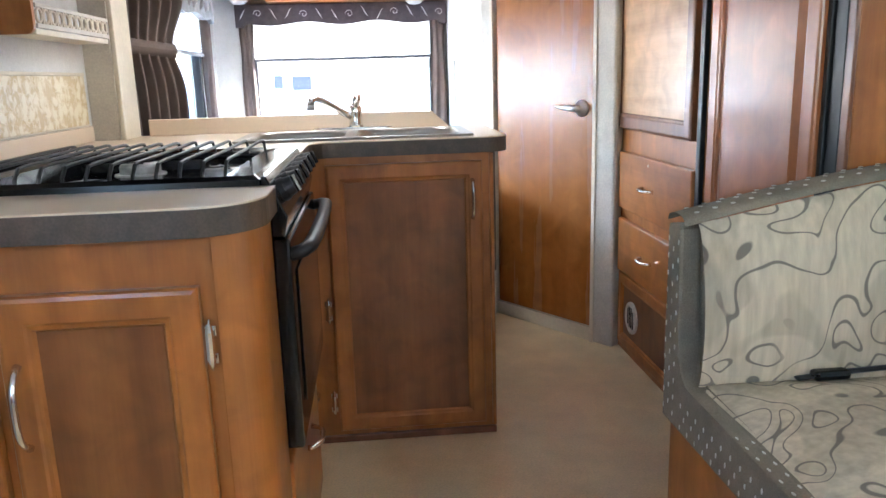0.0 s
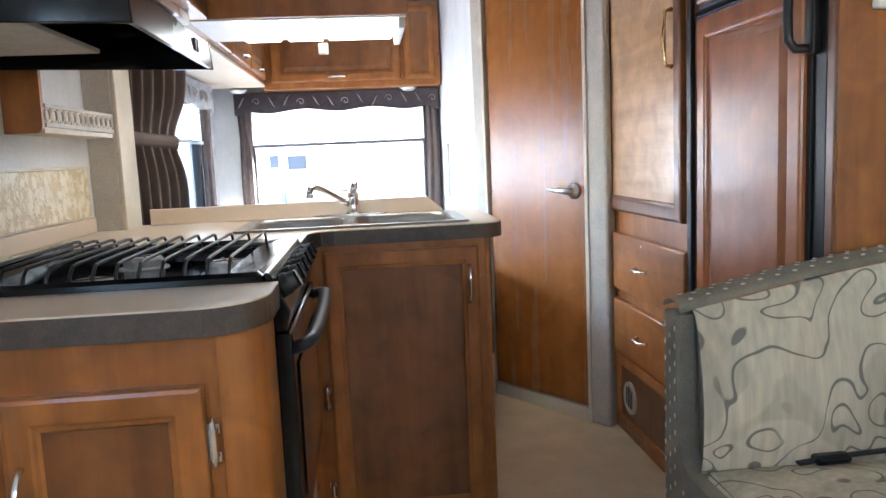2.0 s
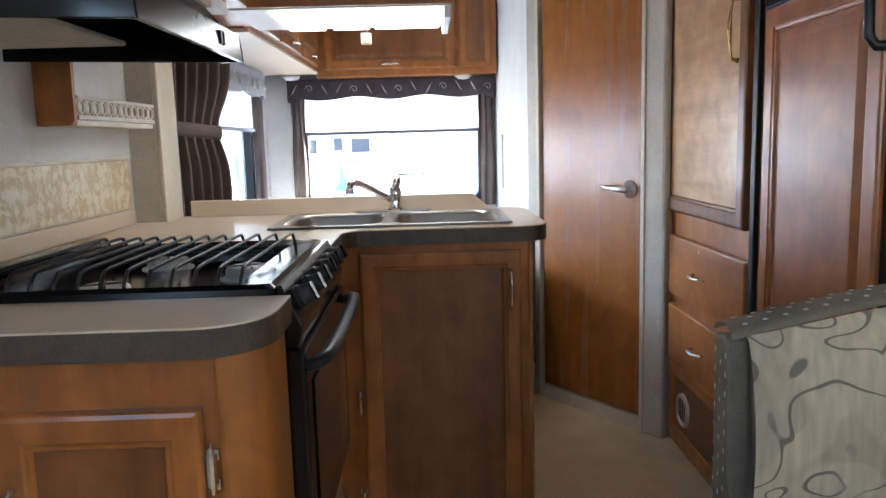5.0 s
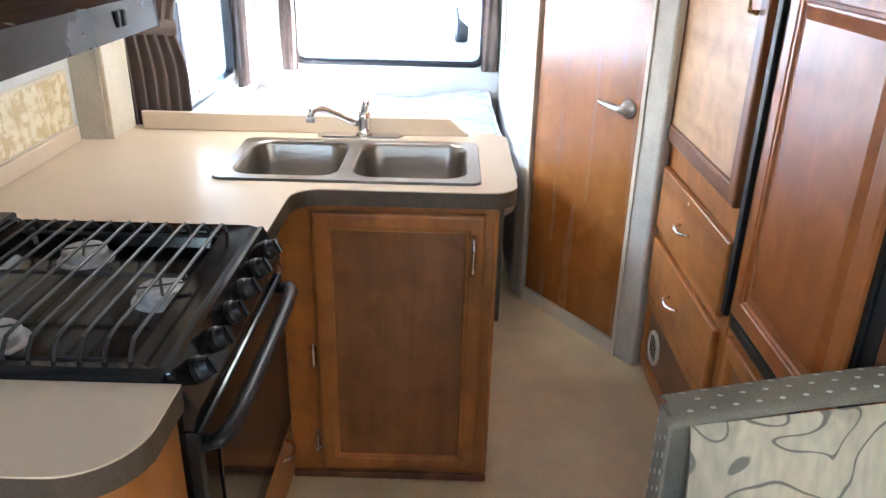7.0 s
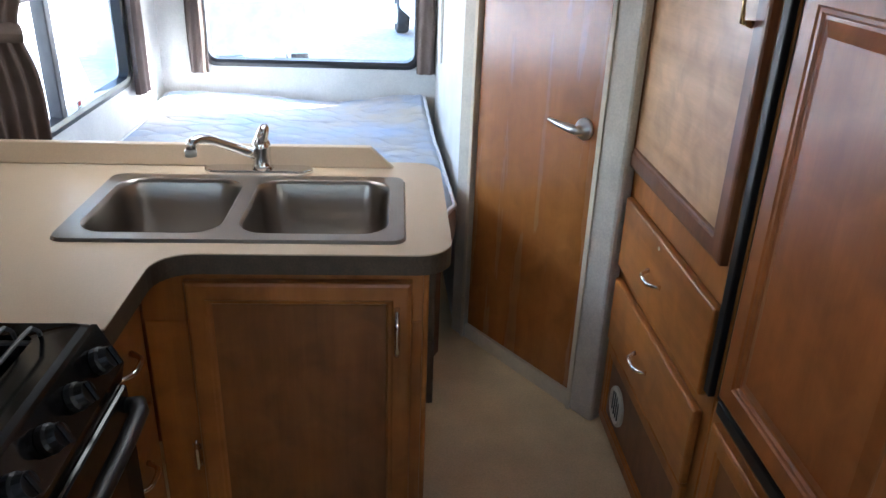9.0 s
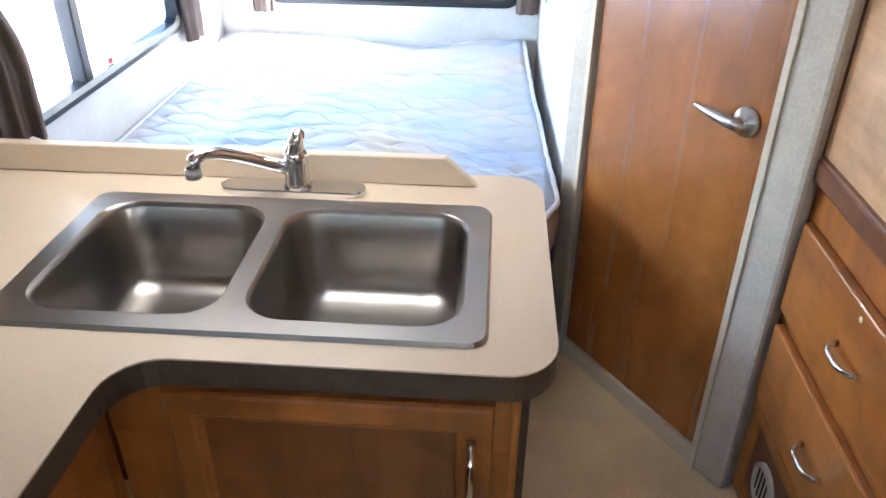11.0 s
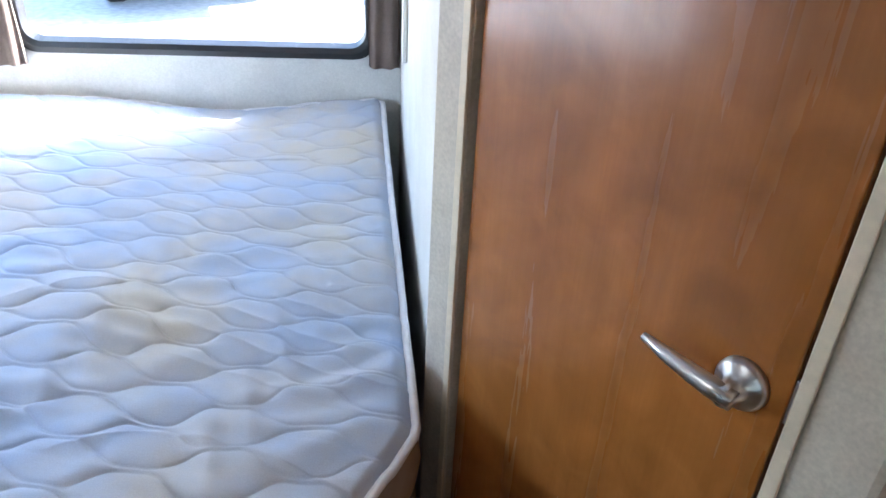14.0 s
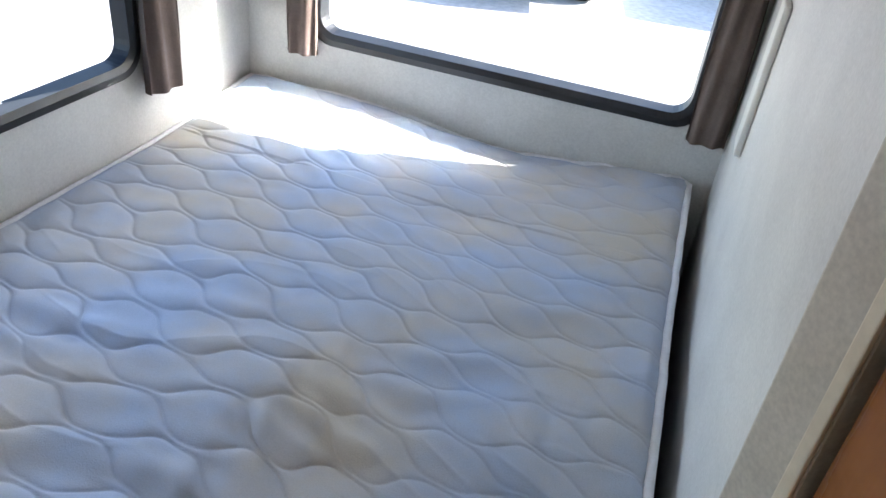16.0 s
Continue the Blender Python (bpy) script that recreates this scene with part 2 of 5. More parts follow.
NICKEL = material("satin nickel", (0.66, 0.66, 0.67), 0.28, 1.0, vary=0.04)
BRASS = material("polished brass", (0.83, 0.62, 0.30), 0.18, 1.0, vary=0.05)
STEEL = material("brushed steel", (0.40, 0.365, 0.33), 0.29, 1.0, vary=0.07, scale=3, bump=0.02, bump_scale=200)
BLACK = material("black enamel", (0.008, 0.008, 0.009), 0.12, vary=0.1, spec=0.4)
BLACKMAT = material("black plastic", (0.012, 0.012, 0.013), 0.40, vary=0.15, bump=0.06, bump_scale=200)
GRATE = material("black cast grate", (0.014, 0.014, 0.015), 0.42, 0.0, vary=0.2, bump=0.1, bump_scale=200)
ALU = material("cast aluminium burner", (0.70, 0.69, 0.67), 0.42, 0.35, vary=0.2, scale=30, bump=0.2, bump_scale=120)
WHITE = material("white plastic", (0.78, 0.76, 0.71), 0.4, vary=0.04)
RAIL = material("grey plastic rail", (0.16, 0.165, 0.18), 0.5, vary=0.08)
FRAME = material("black window frame", (0.014, 0.015, 0.018), 0.35, vary=0.1)
DRAPE = material("brown drape cloth", (0.155, 0.115, 0.098), 0.85, vary=0.12, scale=10, bump=0.35, bump_scale=420, fine=0.15)
VALANCE = material("dark brown valance cloth", (0.075, 0.055, 0.058), 0.8, vary=0.15, scale=20, bump=0.25, bump_scale=380, fine=0.15)
LEAF = material("pale woven leaf", (0.50, 0.46, 0.44), 0.7, vary=0.1, scale=40)
PIPING = material("white piping", (0.78, 0.79, 0.82), 0.7, vary=0.05, scale=30)
# Blue and beige blotches paint the mix of sky and cabin light.
TICKING = material("quilted cloth with sky and cabin light tints", (0.345, 0.450, 0.650), 0.75, vary=0.07, scale=2.6, bump=0.3, bump_scale=420, fine=0.05, color2=(0.50, 0.465, 0.40))
STAIN = material("stained quilted side cloth", (0.36, 0.30, 0.25), 0.85, vary=0.15, scale=6, bump=0.3, bump_scale=300)
HOODGREY = material("black painted steel", (0.016, 0.017, 0.020), 0.25, 0.0, vary=0.1)
def glassy(name, tint=(1, 1, 1), rough=0.0):
    m = bpy.data.materials.new(name)
    m.use_nodes = True
    b = m.node_tree.nodes["Principled BSDF"]
    b.inputs["Base Color"].default_value = (*tint, 1)
    b.inputs["Roughness"].default_value = rough
    b.inputs["Transmission Weight"].default_value = 1.0
    b.inputs["IOR"].default_value = 1.1
    return m


def shade_cloth():
    """White pleated shade that lets daylight through."""
    m = bpy.data.materials.new("white pleated shade")
    m.use_nodes = True
    n, l = m.node_tree.nodes, m.node_tree.links
    b = n["Principled BSDF"]
    b.inputs["Base Color"].default_value = (0.85, 0.84, 0.80, 1)
    b.inputs["Roughness"].default_value = 0.8
    tr = n.new("ShaderNodeBsdfTranslucent")
    tr.inputs["Color"].default_value = (0.9, 0.88, 0.82, 1)
    mx = n.new("ShaderNodeMixShader")
    mx.inputs[0].default_value = 0.6
    l.new(b.outputs[0], mx.inputs[1])
    l.new(tr.outputs[0], mx.inputs[2])
    l.new(mx.outputs[0], n["Material Output"].inputs[0])
    return m


def glow(name, color, strength):
    m = bpy.data.materials.new(name)
    m.use_nodes = True
    b = m.node_tree.nodes["Principled BSDF"]
    b.inputs["Base Color"].default_value = (0.8, 0.8, 0.78, 1)
    b.inputs["Emission Color"].default_value = (*color, 1)
    b.inputs["Emission Strength"].default_value = strength
    return m


def damask():
    """Cream border with raised scroll ornament."""
    m = material("cream damask border", (0.62, 0.50, 0.30), 0.45, vary=0.08, scale=8)
    n, l = m.node_tree.nodes, m.node_tree.links
    b = n["Principled BSDF"]
    tc = n.new("ShaderNodeTexCoord")
    mp = n.new("ShaderNodeMapping")
    mp.inputs["Scale"].default_value = (1, 1, 1.0)
    l.new(tc.outputs["Object"], mp.inputs["Vector"])
    v = n.new("ShaderNodeTexVoronoi")
    v.feature = "SMOOTH_F1"
    v.inputs["Scale"].default_value, v.inputs["Randomness"].default_value = 26, 0.55
    w = n.new("ShaderNodeTexNoise")
    w.inputs["Scale"].default_value, w.inputs["Distortion"].default_value = 34, 1.6
    l.new(mp.outputs[0], v.inputs["Vector"])
    l.new(mp.outputs[0], w.inputs["Vector"])
    add = n.new("ShaderNodeMath")
    add.operation = "MULTIPLY"
    l.new(v.outputs["Distance"], add.inputs[0])
    l.new(w.outputs["Fac"], add.inputs[1])
    mr = n.new("ShaderNodeMapRange")
    mr.inputs["From Min"].default_value, mr.inputs["From Max"].default_value = 0.14, 0.26
    l.new(add.outputs[0], mr.inputs["Value"])
    mix = n.new("ShaderNodeMix")
    mix.data_type = "RGBA"
    mix.inputs["A"].default_value, mix.inputs["B"].default_value = (0.74, 0.66, 0.48, 1), (0.56, 0.43, 0.22, 1)
    l.new(mr.outputs[0], mix.inputs["Factor"])
    l.new(mix.outputs["Result"], b.inputs["Base Color"])
    bp = n.new("ShaderNodeBump")
    bp.inputs["Strength"].default_value, bp.inputs["Distance"].default_value = 0.5, 0.002
    bp.invert = True
    l.new(mr.outputs[0], bp.inputs["Height"])
    l.new(bp.outputs[0], b.inputs["Normal"])
    return m


def swirl_fabric():
    """Beige upholstery with looping grey brown lines and faded patches."""
    m = bpy.data.materials.new("beige swirl upholstery")
    m.use_nodes = True
    n, l = m.node_tree.nodes, m.node_tree.links
    b = n["Principled BSDF"]
    b.inputs["Roughness"].default_value = 0.85
    tc = n.new("ShaderNodeTexCoord")

    def noise_at(scale, detail=0.0, distortion=0.0, shift=0.0, stretch=(1, 1, 1)):
        mp = n.new("ShaderNodeMapping")
        mp.inputs["Location"].default_value = (shift, shift * 0.7, -shift)
        mp.inputs["Scale"].default_value = stretch
        l.new(tc.outputs["Object"], mp.inputs["Vector"])
        t = n.new("ShaderNodeTexNoise")
        t.inputs["Scale"].default_value, t.inputs["Detail"].default_value, t.inputs["Distortion"].default_value = scale, detail, distortion
        l.new(mp.outputs[0], t.inputs["Vector"])
        return t.outputs["Fac"]

    def calc(op, a, c=0.0):
        k = n.new("ShaderNodeMath")
        k.operation = op
        for i, s in enumerate((a, c)):
            if isinstance(s, float):
                k.inputs[i].default_value = s
            else:
                l.new(s, k.inputs[i])
        return k.outputs[0]

    f = noise_at(7.4, 0.0, 1.1)
    saw = calc("FRACT", calc("MULTIPLY", f, 5.0))
    line = calc("ABSOLUTE", calc("SUBTRACT", saw, 0.5))
    mask = n.new("ShaderNodeMapRange")
    mask.inputs["From Min"].default_value, mask.inputs["From Max"].default_value = 0.045, 0.090
    mask.inputs["To Min"].default_value, mask.inputs["To Max"].default_value = 1.0, 0.0
    l.new(line, mask.inputs["Value"])
    gate = n.new("ShaderNodeMapRange")
    gate.inputs["From Min"].default_value, gate.inputs["From Max"].default_value = 0.24, 0.32
    l.new(noise_at(5.0, 0.0, 0.0, 3.1), gate.inputs["Value"])
    mask_out = calc("MULTIPLY", mask.outputs[0], gate.outputs[0])
    patch = n.new("ShaderNodeMapRange")
    patch.inputs["From Min"].default_value, patch.inputs["From Max"].default_value = 0.53, 0.57
    l.new(noise_at(6.0, 0.5, 0.6, 1.7), patch.inputs["Value"])
    streak = noise_at(60.0, 3.0, 0.0, 0.4, (1, 1, 0.12))
    base = n.new("ShaderNodeMix")
    base.data_type = "RGBA"
    base.inputs["A"].default_value, base.inputs["B"].default_value = (0.55, 0.46, 0.31, 1), (0.42, 0.35, 0.235, 1)
    l.new(calc("MULTIPLY", patch.outputs[0], 0.75), base.inputs["Factor"])
    hs = n.new("ShaderNodeHueSaturation")
    mr = n.new("ShaderNodeMapRange")
    mr.inputs["From Min"].default_value, mr.inputs["From Max"].default_value = 0.3, 0.7
    mr.inputs["To Min"].default_value, mr.inputs["To Max"].default_value = 0.84, 1.14
    l.new(streak, mr.inputs["Value"])
    l.new(mr.outputs[0], hs.inputs["Value"])
    l.new(base.outputs["Result"], hs.inputs["Color"])
    top = n.new("ShaderNodeMix")
    top.data_type = "RGBA"
    top.inputs["B"].default_value = (0.13, 0.112, 0.09, 1)
    l.new(hs.outputs["Color"], top.inputs["A"])
    l.new(calc("MULTIPLY", mask_out, 0.85), top.inputs["Factor"])
    l.new(top.outputs["Result"], b.inputs["Base Color"])
    weave = noise_at(500.0, 2.0)
    bp = n.new("ShaderNodeBump")
    bp.inputs["Strength"].default_value, bp.inputs["Distance"].default_value = 0.35, 0.0015
    l.new(calc("SUBTRACT", weave, mask_out), bp.inputs["Height"])
    l.new(bp.outputs[0], b.inputs["Normal"])
    return m


GLASS = glassy("window glass")
SMOKE = material("smoked oven glass", (0.022, 0.016, 0.013), 0.08, vary=0.1, coat=0.6)
SHADE = shade_cloth()
TUBE_LIGHT = glow("lit fluorescent diffuser", (1.0, 0.96, 0.88), 0.75)
DAMASK = damask()
SWIRL = swirl_fabric()
WELT = material("olive grey upholstery", (0.225, 0.188, 0.128), 0.85, vary=0.12, scale=12, bump=0.35, bump_scale=380, fine=0.2, stretch=(1, 1, 1))
DOT = material("pale woven dash", (0.62, 0.60, 0.50), 0.75, vary=0.08)
RED = material("flag red", (0.50, 0.03, 0.05), 0.5, vary=0.05)
FLAGWHITE = material("flag white", (0.80, 0.79, 0.78), 0.5, vary=0.03)
BLUE = material("flag blue", (0.02, 0.035, 0.14), 0.5, vary=0.05)

# ---- setting ----
XL, XR, YB, YF, TOP = -0.745, 1.62, 2.50, -5.40, 2.05


def wall_with_opening(name, axis, inner, outer, a0, a1, b0, b1, z1, sill, head, material_):
    """A wall along one axis from a0 to a1 with a window opening b0 to b1."""
    bm = bmesh.new()
    spans = [(a0, b0, 0, z1), (b1, a1, 0, z1), (b0, b1, 0, sill), (b0, b1, head, z1)]
    for s0, s1, zz0, zz1 in spans:
        lo, hi = min(inner, outer), max(inner, outer)
        if axis == "y":
            box((lo, s0, zz0), (hi, s1, zz1), bm=bm)
        else:
            box((s0, lo, zz0), (s1, hi, zz1), bm=bm)
    return solo(name, bm, material_, kind="structure")


solo("floor", box((XL - 0.06, YF - 0.06, -0.06), (XR + 0.06, YB + 0.06, 0)), VINYL, "beige speckled vinyl floor of a motorhome", "floor", kind="structure")
wall_with_opening("wall_west", "y", XL, XL - 0.05, -1.9, YB, 0.88, 2.02, TOP, 0.795, 1.46, WALLPAPER)
wall_with_opening("wall_north", "x", YB, YB + 0.05, XL - 0.05, XR + 0.05, -0.53, 0.53, TOP, 0.79, 1.46, WALLPAPER)
# The opening is added, out of view, to let sunlight reach the bench.
wall_with_opening("wall_east", "y", XR, XR + 0.05, YF, YB, -2.75, -2.2, TOP, 1.0, 1.62, WALLPAPER)
# Unseen wall: dark panel cuts bounce light, invented opening holds a fill lamp.
wall_with_opening("wall_south", "x", YF, YF - 0.05, XL - 0.05, XR + 0.05, 0.0, 0.8, TOP, 1.2, 1.7, W_PANEL)

# Unseen too, dark for less bounce, with an invented opening for its lamp.
wall_with_opening("wall_west_front", "y", XL, XL - 0.05, YF, -1.9, -3.15, -2.05, TOP, 1.02, 1.58, W_PANEL)

# ceiling with a rounded raised bay over the bed
ring_in = rrect(-0.62, 0.58, 0.63, 2.20, 0.42, 8)
bm = bmesh.new()
outer = [bm.verts.new((x, y, TOP)) for x, y in ((XR, YF), (XR, YB), (XL, YB), (XL, YF))]
outer_edges = [bm.edges.new((outer[i], outer[(i + 1) % 4])) for i in range(4)]
low = [bm.verts.new((x, y, TOP)) for x, y in ring_in]
low_edges = [bm.edges.new((low[i], low[(i + 1) % len(low)])) for i in range(len(low))]
bmesh.ops.triangle_fill(bm, edges=outer_edges + low_edges, use_beauty=True)
high = [bm.verts.new((x, y, TOP + 0.05)) for x, y in ring_in]
for i in range(len(low)):
    bm.faces.new((low[i], low[(i + 1) % len(low)], high[(i + 1) % len(low)], high[i]))
bm.faces.new(high)
solo("ceiling", bm, CEIL, "white textured ceiling panel with a rounded bay", "ceiling", kind="structure")
solo("roof", box((XL - 0.06, YF - 0.06, TOP + 0.06), (XR + 0.06, YB + 0.06, TOP + 0.12)), CEIL, kind="structure")
bay = [(x, y, TOP - 0.004) for x, y in ring_in]
solo("ceiling_trim", tube(bay + bay[:1], 0.013), TRIM, "grey moulding round the ceiling bay", "trim", kind="structure", smooth=True)

# bathroom walls beside the bed and round the slanted door
solo("wall_bathroom", prism([(0.655, 1.28), (0.685, 1.30), (0.66, YB), (0.615, YB)], "z", 0, TOP), WALLPAPER, kind="structure")
DL, DR = Vector((0.703, 1.196, 0)), Vector((1.012, 0.742, 0))
U = (DR - DL).normalized()
N = Vector((U.y, -U.x, 0))
DM = facing(DL, U, N)
DW = (DR - DL).length


def local_box(m, lo, hi, bev=0.0, bm=None):
    b = box(lo, hi, bev)
    bmesh.ops.transform(b, matrix=m, verts=b.verts)
    return b


solo("door_frame_left", local_box(DM, (-0.082, -0.04, 0), (-0.004, 0.014, TOP), 0.003), TRIM, "grey printed door casing", "door frame", kind="structure")
solo("door_frame_right", local_box(DM, (DW + 0.004, -0.04, 0), (DW + 0.112, 0.014, TOP), 0.012), TRIM, "grey printed door casing", "door frame", kind="structure")
solo("door_frame_top", local_box(DM, (-0.004, -0.04, 1.977), (DW + 0.004, 0.014, TOP), 0.003), TRIM, "grey printed door casing", "door frame", kind="structure")
solo("door_stop_left", local_box(DM, (-0.020, 0.014, 0), (-0.004, 0.020, 2.0), 0.002), CREAM, kind="structure")
solo("door_stop_right", local_box(DM, (DW + 0.004, 0.014, 0), (DW + 0.022, 0.020, 2.0), 0.002), CREAM, kind="structure")
solo("door_sill", local_box(DM, (-0.004, -0.04, 0), (DW + 0.004, 0.010, 0.058), 0.003), CREAM, "cream painted door sill", "sill", kind="structure")

bath = thing("bathroom_door", DL + U * DW / 2, "closed flush wood veneer bathroom door with satin lever", "door")
part("leaf", local_box(DM, (0.005, -0.03, 0.064), (DW - 0.006, 0.004, 1.972), 0.002), W_BATH, bath)
KN = DM @ Vector((DW - 0.058, 0.004, 0.952))
lock = part("rosette", lathe([(0.033, 0), (0.033, 0.006), (0.029, 0.013), (0.017, 0.016), (0.013, 0.030), (0.013, 0.044), (0.0, 0.046)], KN, N, 28), NICKEL, bath, "satin nickel rosette", smooth=True)
lev = [KN + N * 0.038 - U * d + Vector((0, 0, z)) for d, z in ((-0.012, 0), (0.02, 0.001), (0.05, 0.003), (0.085, 0.006), (0.115, 0.010))]
part("lever", tube(lev, [0.0125, 0.013, 0.0115, 0.009, 0.005], 10), NICKEL, lock, smooth=True)
part("keyhole", lathe([(0.007, 0), (0.007, 0.003), (0.0, 0.003)], KN + N * 0.046, N, 12), BLACKMAT, lock)
part("latch_plate", local_box(DM, (DW - 0.003, -0.012, 0.935), (DW + 0.003, 0.0075, 0.995), 0.001), NICKEL, bath)

# post between kitchen wall and bed
solo("partition_post", box((XL, 0.360, 0.90), (-0.660, 0.53, 1.545), 0.002), TRIM, "grey wallpapered partition post", "post", kind="structure")
solo("partition_trim", box((-0.660, 0.363, 0.90), (-0.644, 0.53, 1.545), 0.004), CREAM, "cream edge board of the partition", "trim", kind="structure")

# ---- windows ----


def window_unit(name, m, w, h, label, mullion=None):
    """A black rounded frame with glass. m: lower left corner, x along, y inward."""
    t = thing(name, m @ Vector((w / 2, 0, 0)), label, "window", kind="structure")

    def loop(inset, out, r):
        return [m @ Vector((x, out, z)) for x, z in rrect(inset, inset, w - inset, h - inset, r, 6)]

    part("window_frame", rings_mesh([loop(-0.012, 0.002, 0.07), loop(-0.012, 0.012, 0.07), loop(0.006, 0.016, 0.062), loop(0.022, 0.010, 0.05), loop(0.028, -0.03, 0.045), loop(-0.0, -0.045, 0.06)], False, False), FRAME, t, smooth=False)
    pane = part("pane", rings_mesh([loop(0.02, -0.022, 0.045), loop(0.02, -0.026, 0.045)]), GLASS, t)
    pane.visible_shadow = False
    if mullion:
        part("mullion", local_box(m, (mullion - 0.022, -0.04, 0.02), (mullion + 0.022, 0.008, h - 0.02), 0.004), FRAME, t)
    return t


RW = facing((0.53, YB, 0.79), (-1, 0, 0), (0, -1, 0))
window_unit("window_1", RW, 1.06, 0.67, "black framed rounded rear window with clear glass")
LW = facing((XL, 0.88, 0.795), (0, 1, 0), (1, 0, 0))
window_unit("window_2", LW, 1.14, 0.665, "black framed sliding side window with clear glass", 0.43)


def pleated_shade(name, m, w, z0, z1, label):
    t = thing(name, m @ Vector((w / 2, 0.03, z0)), label, "shade")

    def fn(u, v):
        k = v * 22
        zig = np.abs((k % 1) - 0.5) * 0.020
        x, y, z = u * w, 0.02 + zig, z0 + v * (z1 - z0)
        p = np.stack([x, y, z], -1) @ np.array(m.to_3x3()).T + np.array(m.translation)
        return p[..., 0], p[..., 1], p[..., 2]

    part("pleats", grid_sheet(fn, 2, 88), SHADE, t)
    part("bottom_rail", local_box(m, (0, 0.014, z0 - 0.018), (w, 0.036, z0), 0.004), RAIL, t, "grey bottom rail")


pleated_shade("pleated_shade", facing((0.515, YB, 0), (-1, 0, 0), (0, -1, 0)), 1.03, 1.222, 1.515, "half lowered white pleated shade on the rear window")
# Added out of view: sunlit cloth acts as a soft lamp for the bench.
pleated_shade("pleated_shade", facing((XR + 0.03, -2.19, 0), (0, -1, 0), (-1, 0, 0)), 0.57, 1.0, 1.63, "white pleated shade over an unseen opening, added to diffuse sun inward")
pleated_shade("pleated_shade", facing((XL, 0.89, 0), (0, 1, 0), (1, 0, 0)), 1.12, 1.245, 1.53, "half lowered white pleated shade on the side window")


def drape_strip(name, m, w, z0, z1, label):
    """A narrow bundle of pleats that hangs beside a window."""
    def fn(u, v):
        ang = u * 2 * np.pi
        wob = 0.006 * np.sin(v * 5 + u * 9)
        x = w / 2 + (w / 2) * np.cos(ang) + wob
        y = 0.036 + 0.022 * np.sin(ang) + 0.007 * np.cos(ang * 6)
        z = z0 + v * (z1 - z0)
        p = np.stack([x, y, z], -1) @ np.array(m.to_3x3()).T + np.array(m.translation)
        return p[..., 0], p[..., 1], p[..., 2]

    return solo(name, grid_sheet(fn, 72, 14), DRAPE, label, "curtain", "window side drapes", smooth=True)


drape_strip("side_drape", facing((-0.510, YB, 0), (-1, 0, 0), (0, -1, 0)), 0.08, 0.750, 1.51, "narrow brown pleated drape beside the rear window")
drape_strip("side_drape", facing((0.605, YB, 0), (-1, 0, 0), (0, -1, 0)), 0.085, 0.765, 1.51, "narrow brown pleated drape beside the rear window")
drape_strip("side_drape", facing((XL, 2.02, 0), (0, 1, 0), (1, 0, 0)), 0.11, 0.735, 1.53, "narrow brown pleated drape beside the side window")


def tie_drape():
    """A curtain drawn aside behind the post, gathered at its waist."""
    def fn(u, v):
        z = 0.90 + v * 0.64
        waist = np.exp(-((z - 1.225) / 0.10) ** 2)
        width = 0.205 * (1 - 0.22 * waist) + 0.03 * v
        along = -0.01 + u * width
        fold = (0.020 - 0.010 * waist) * np.sin(u * 2 * np.pi * 5.5 + 0.7 * np.sin(v * 4)) + 0.002 * np.sin(u * 29 + v * 6)
        return -0.660 + 0.72 * along + 0.69 * fold, 0.565 + 0.69 * along - 0.72 * fold, z
    t = thing("tied_curtain", (-0.60, 0.62, 0.90), "brown curtain tied back at its waist", "curtain")
    part("cloth", grid_sheet(fn, 130, 50), DRAPE, t, smooth=True)

    def band(u, v):
        along = -0.012 + u * 0.175
        a = v * 2 * np.pi
        return -0.660 + 0.72 * along + 0.69 * 0.024 * np.cos(a), 0.565 + 0.69 * along - 0.72 * 0.024 * np.cos(a), 1.225 + 0.026 * np.sin(a) - 0.02 * u
    part("tie_band", grid_sheet(band, 20, 16), DRAPE, t, "brown tie band", smooth=True)


tie_drape()


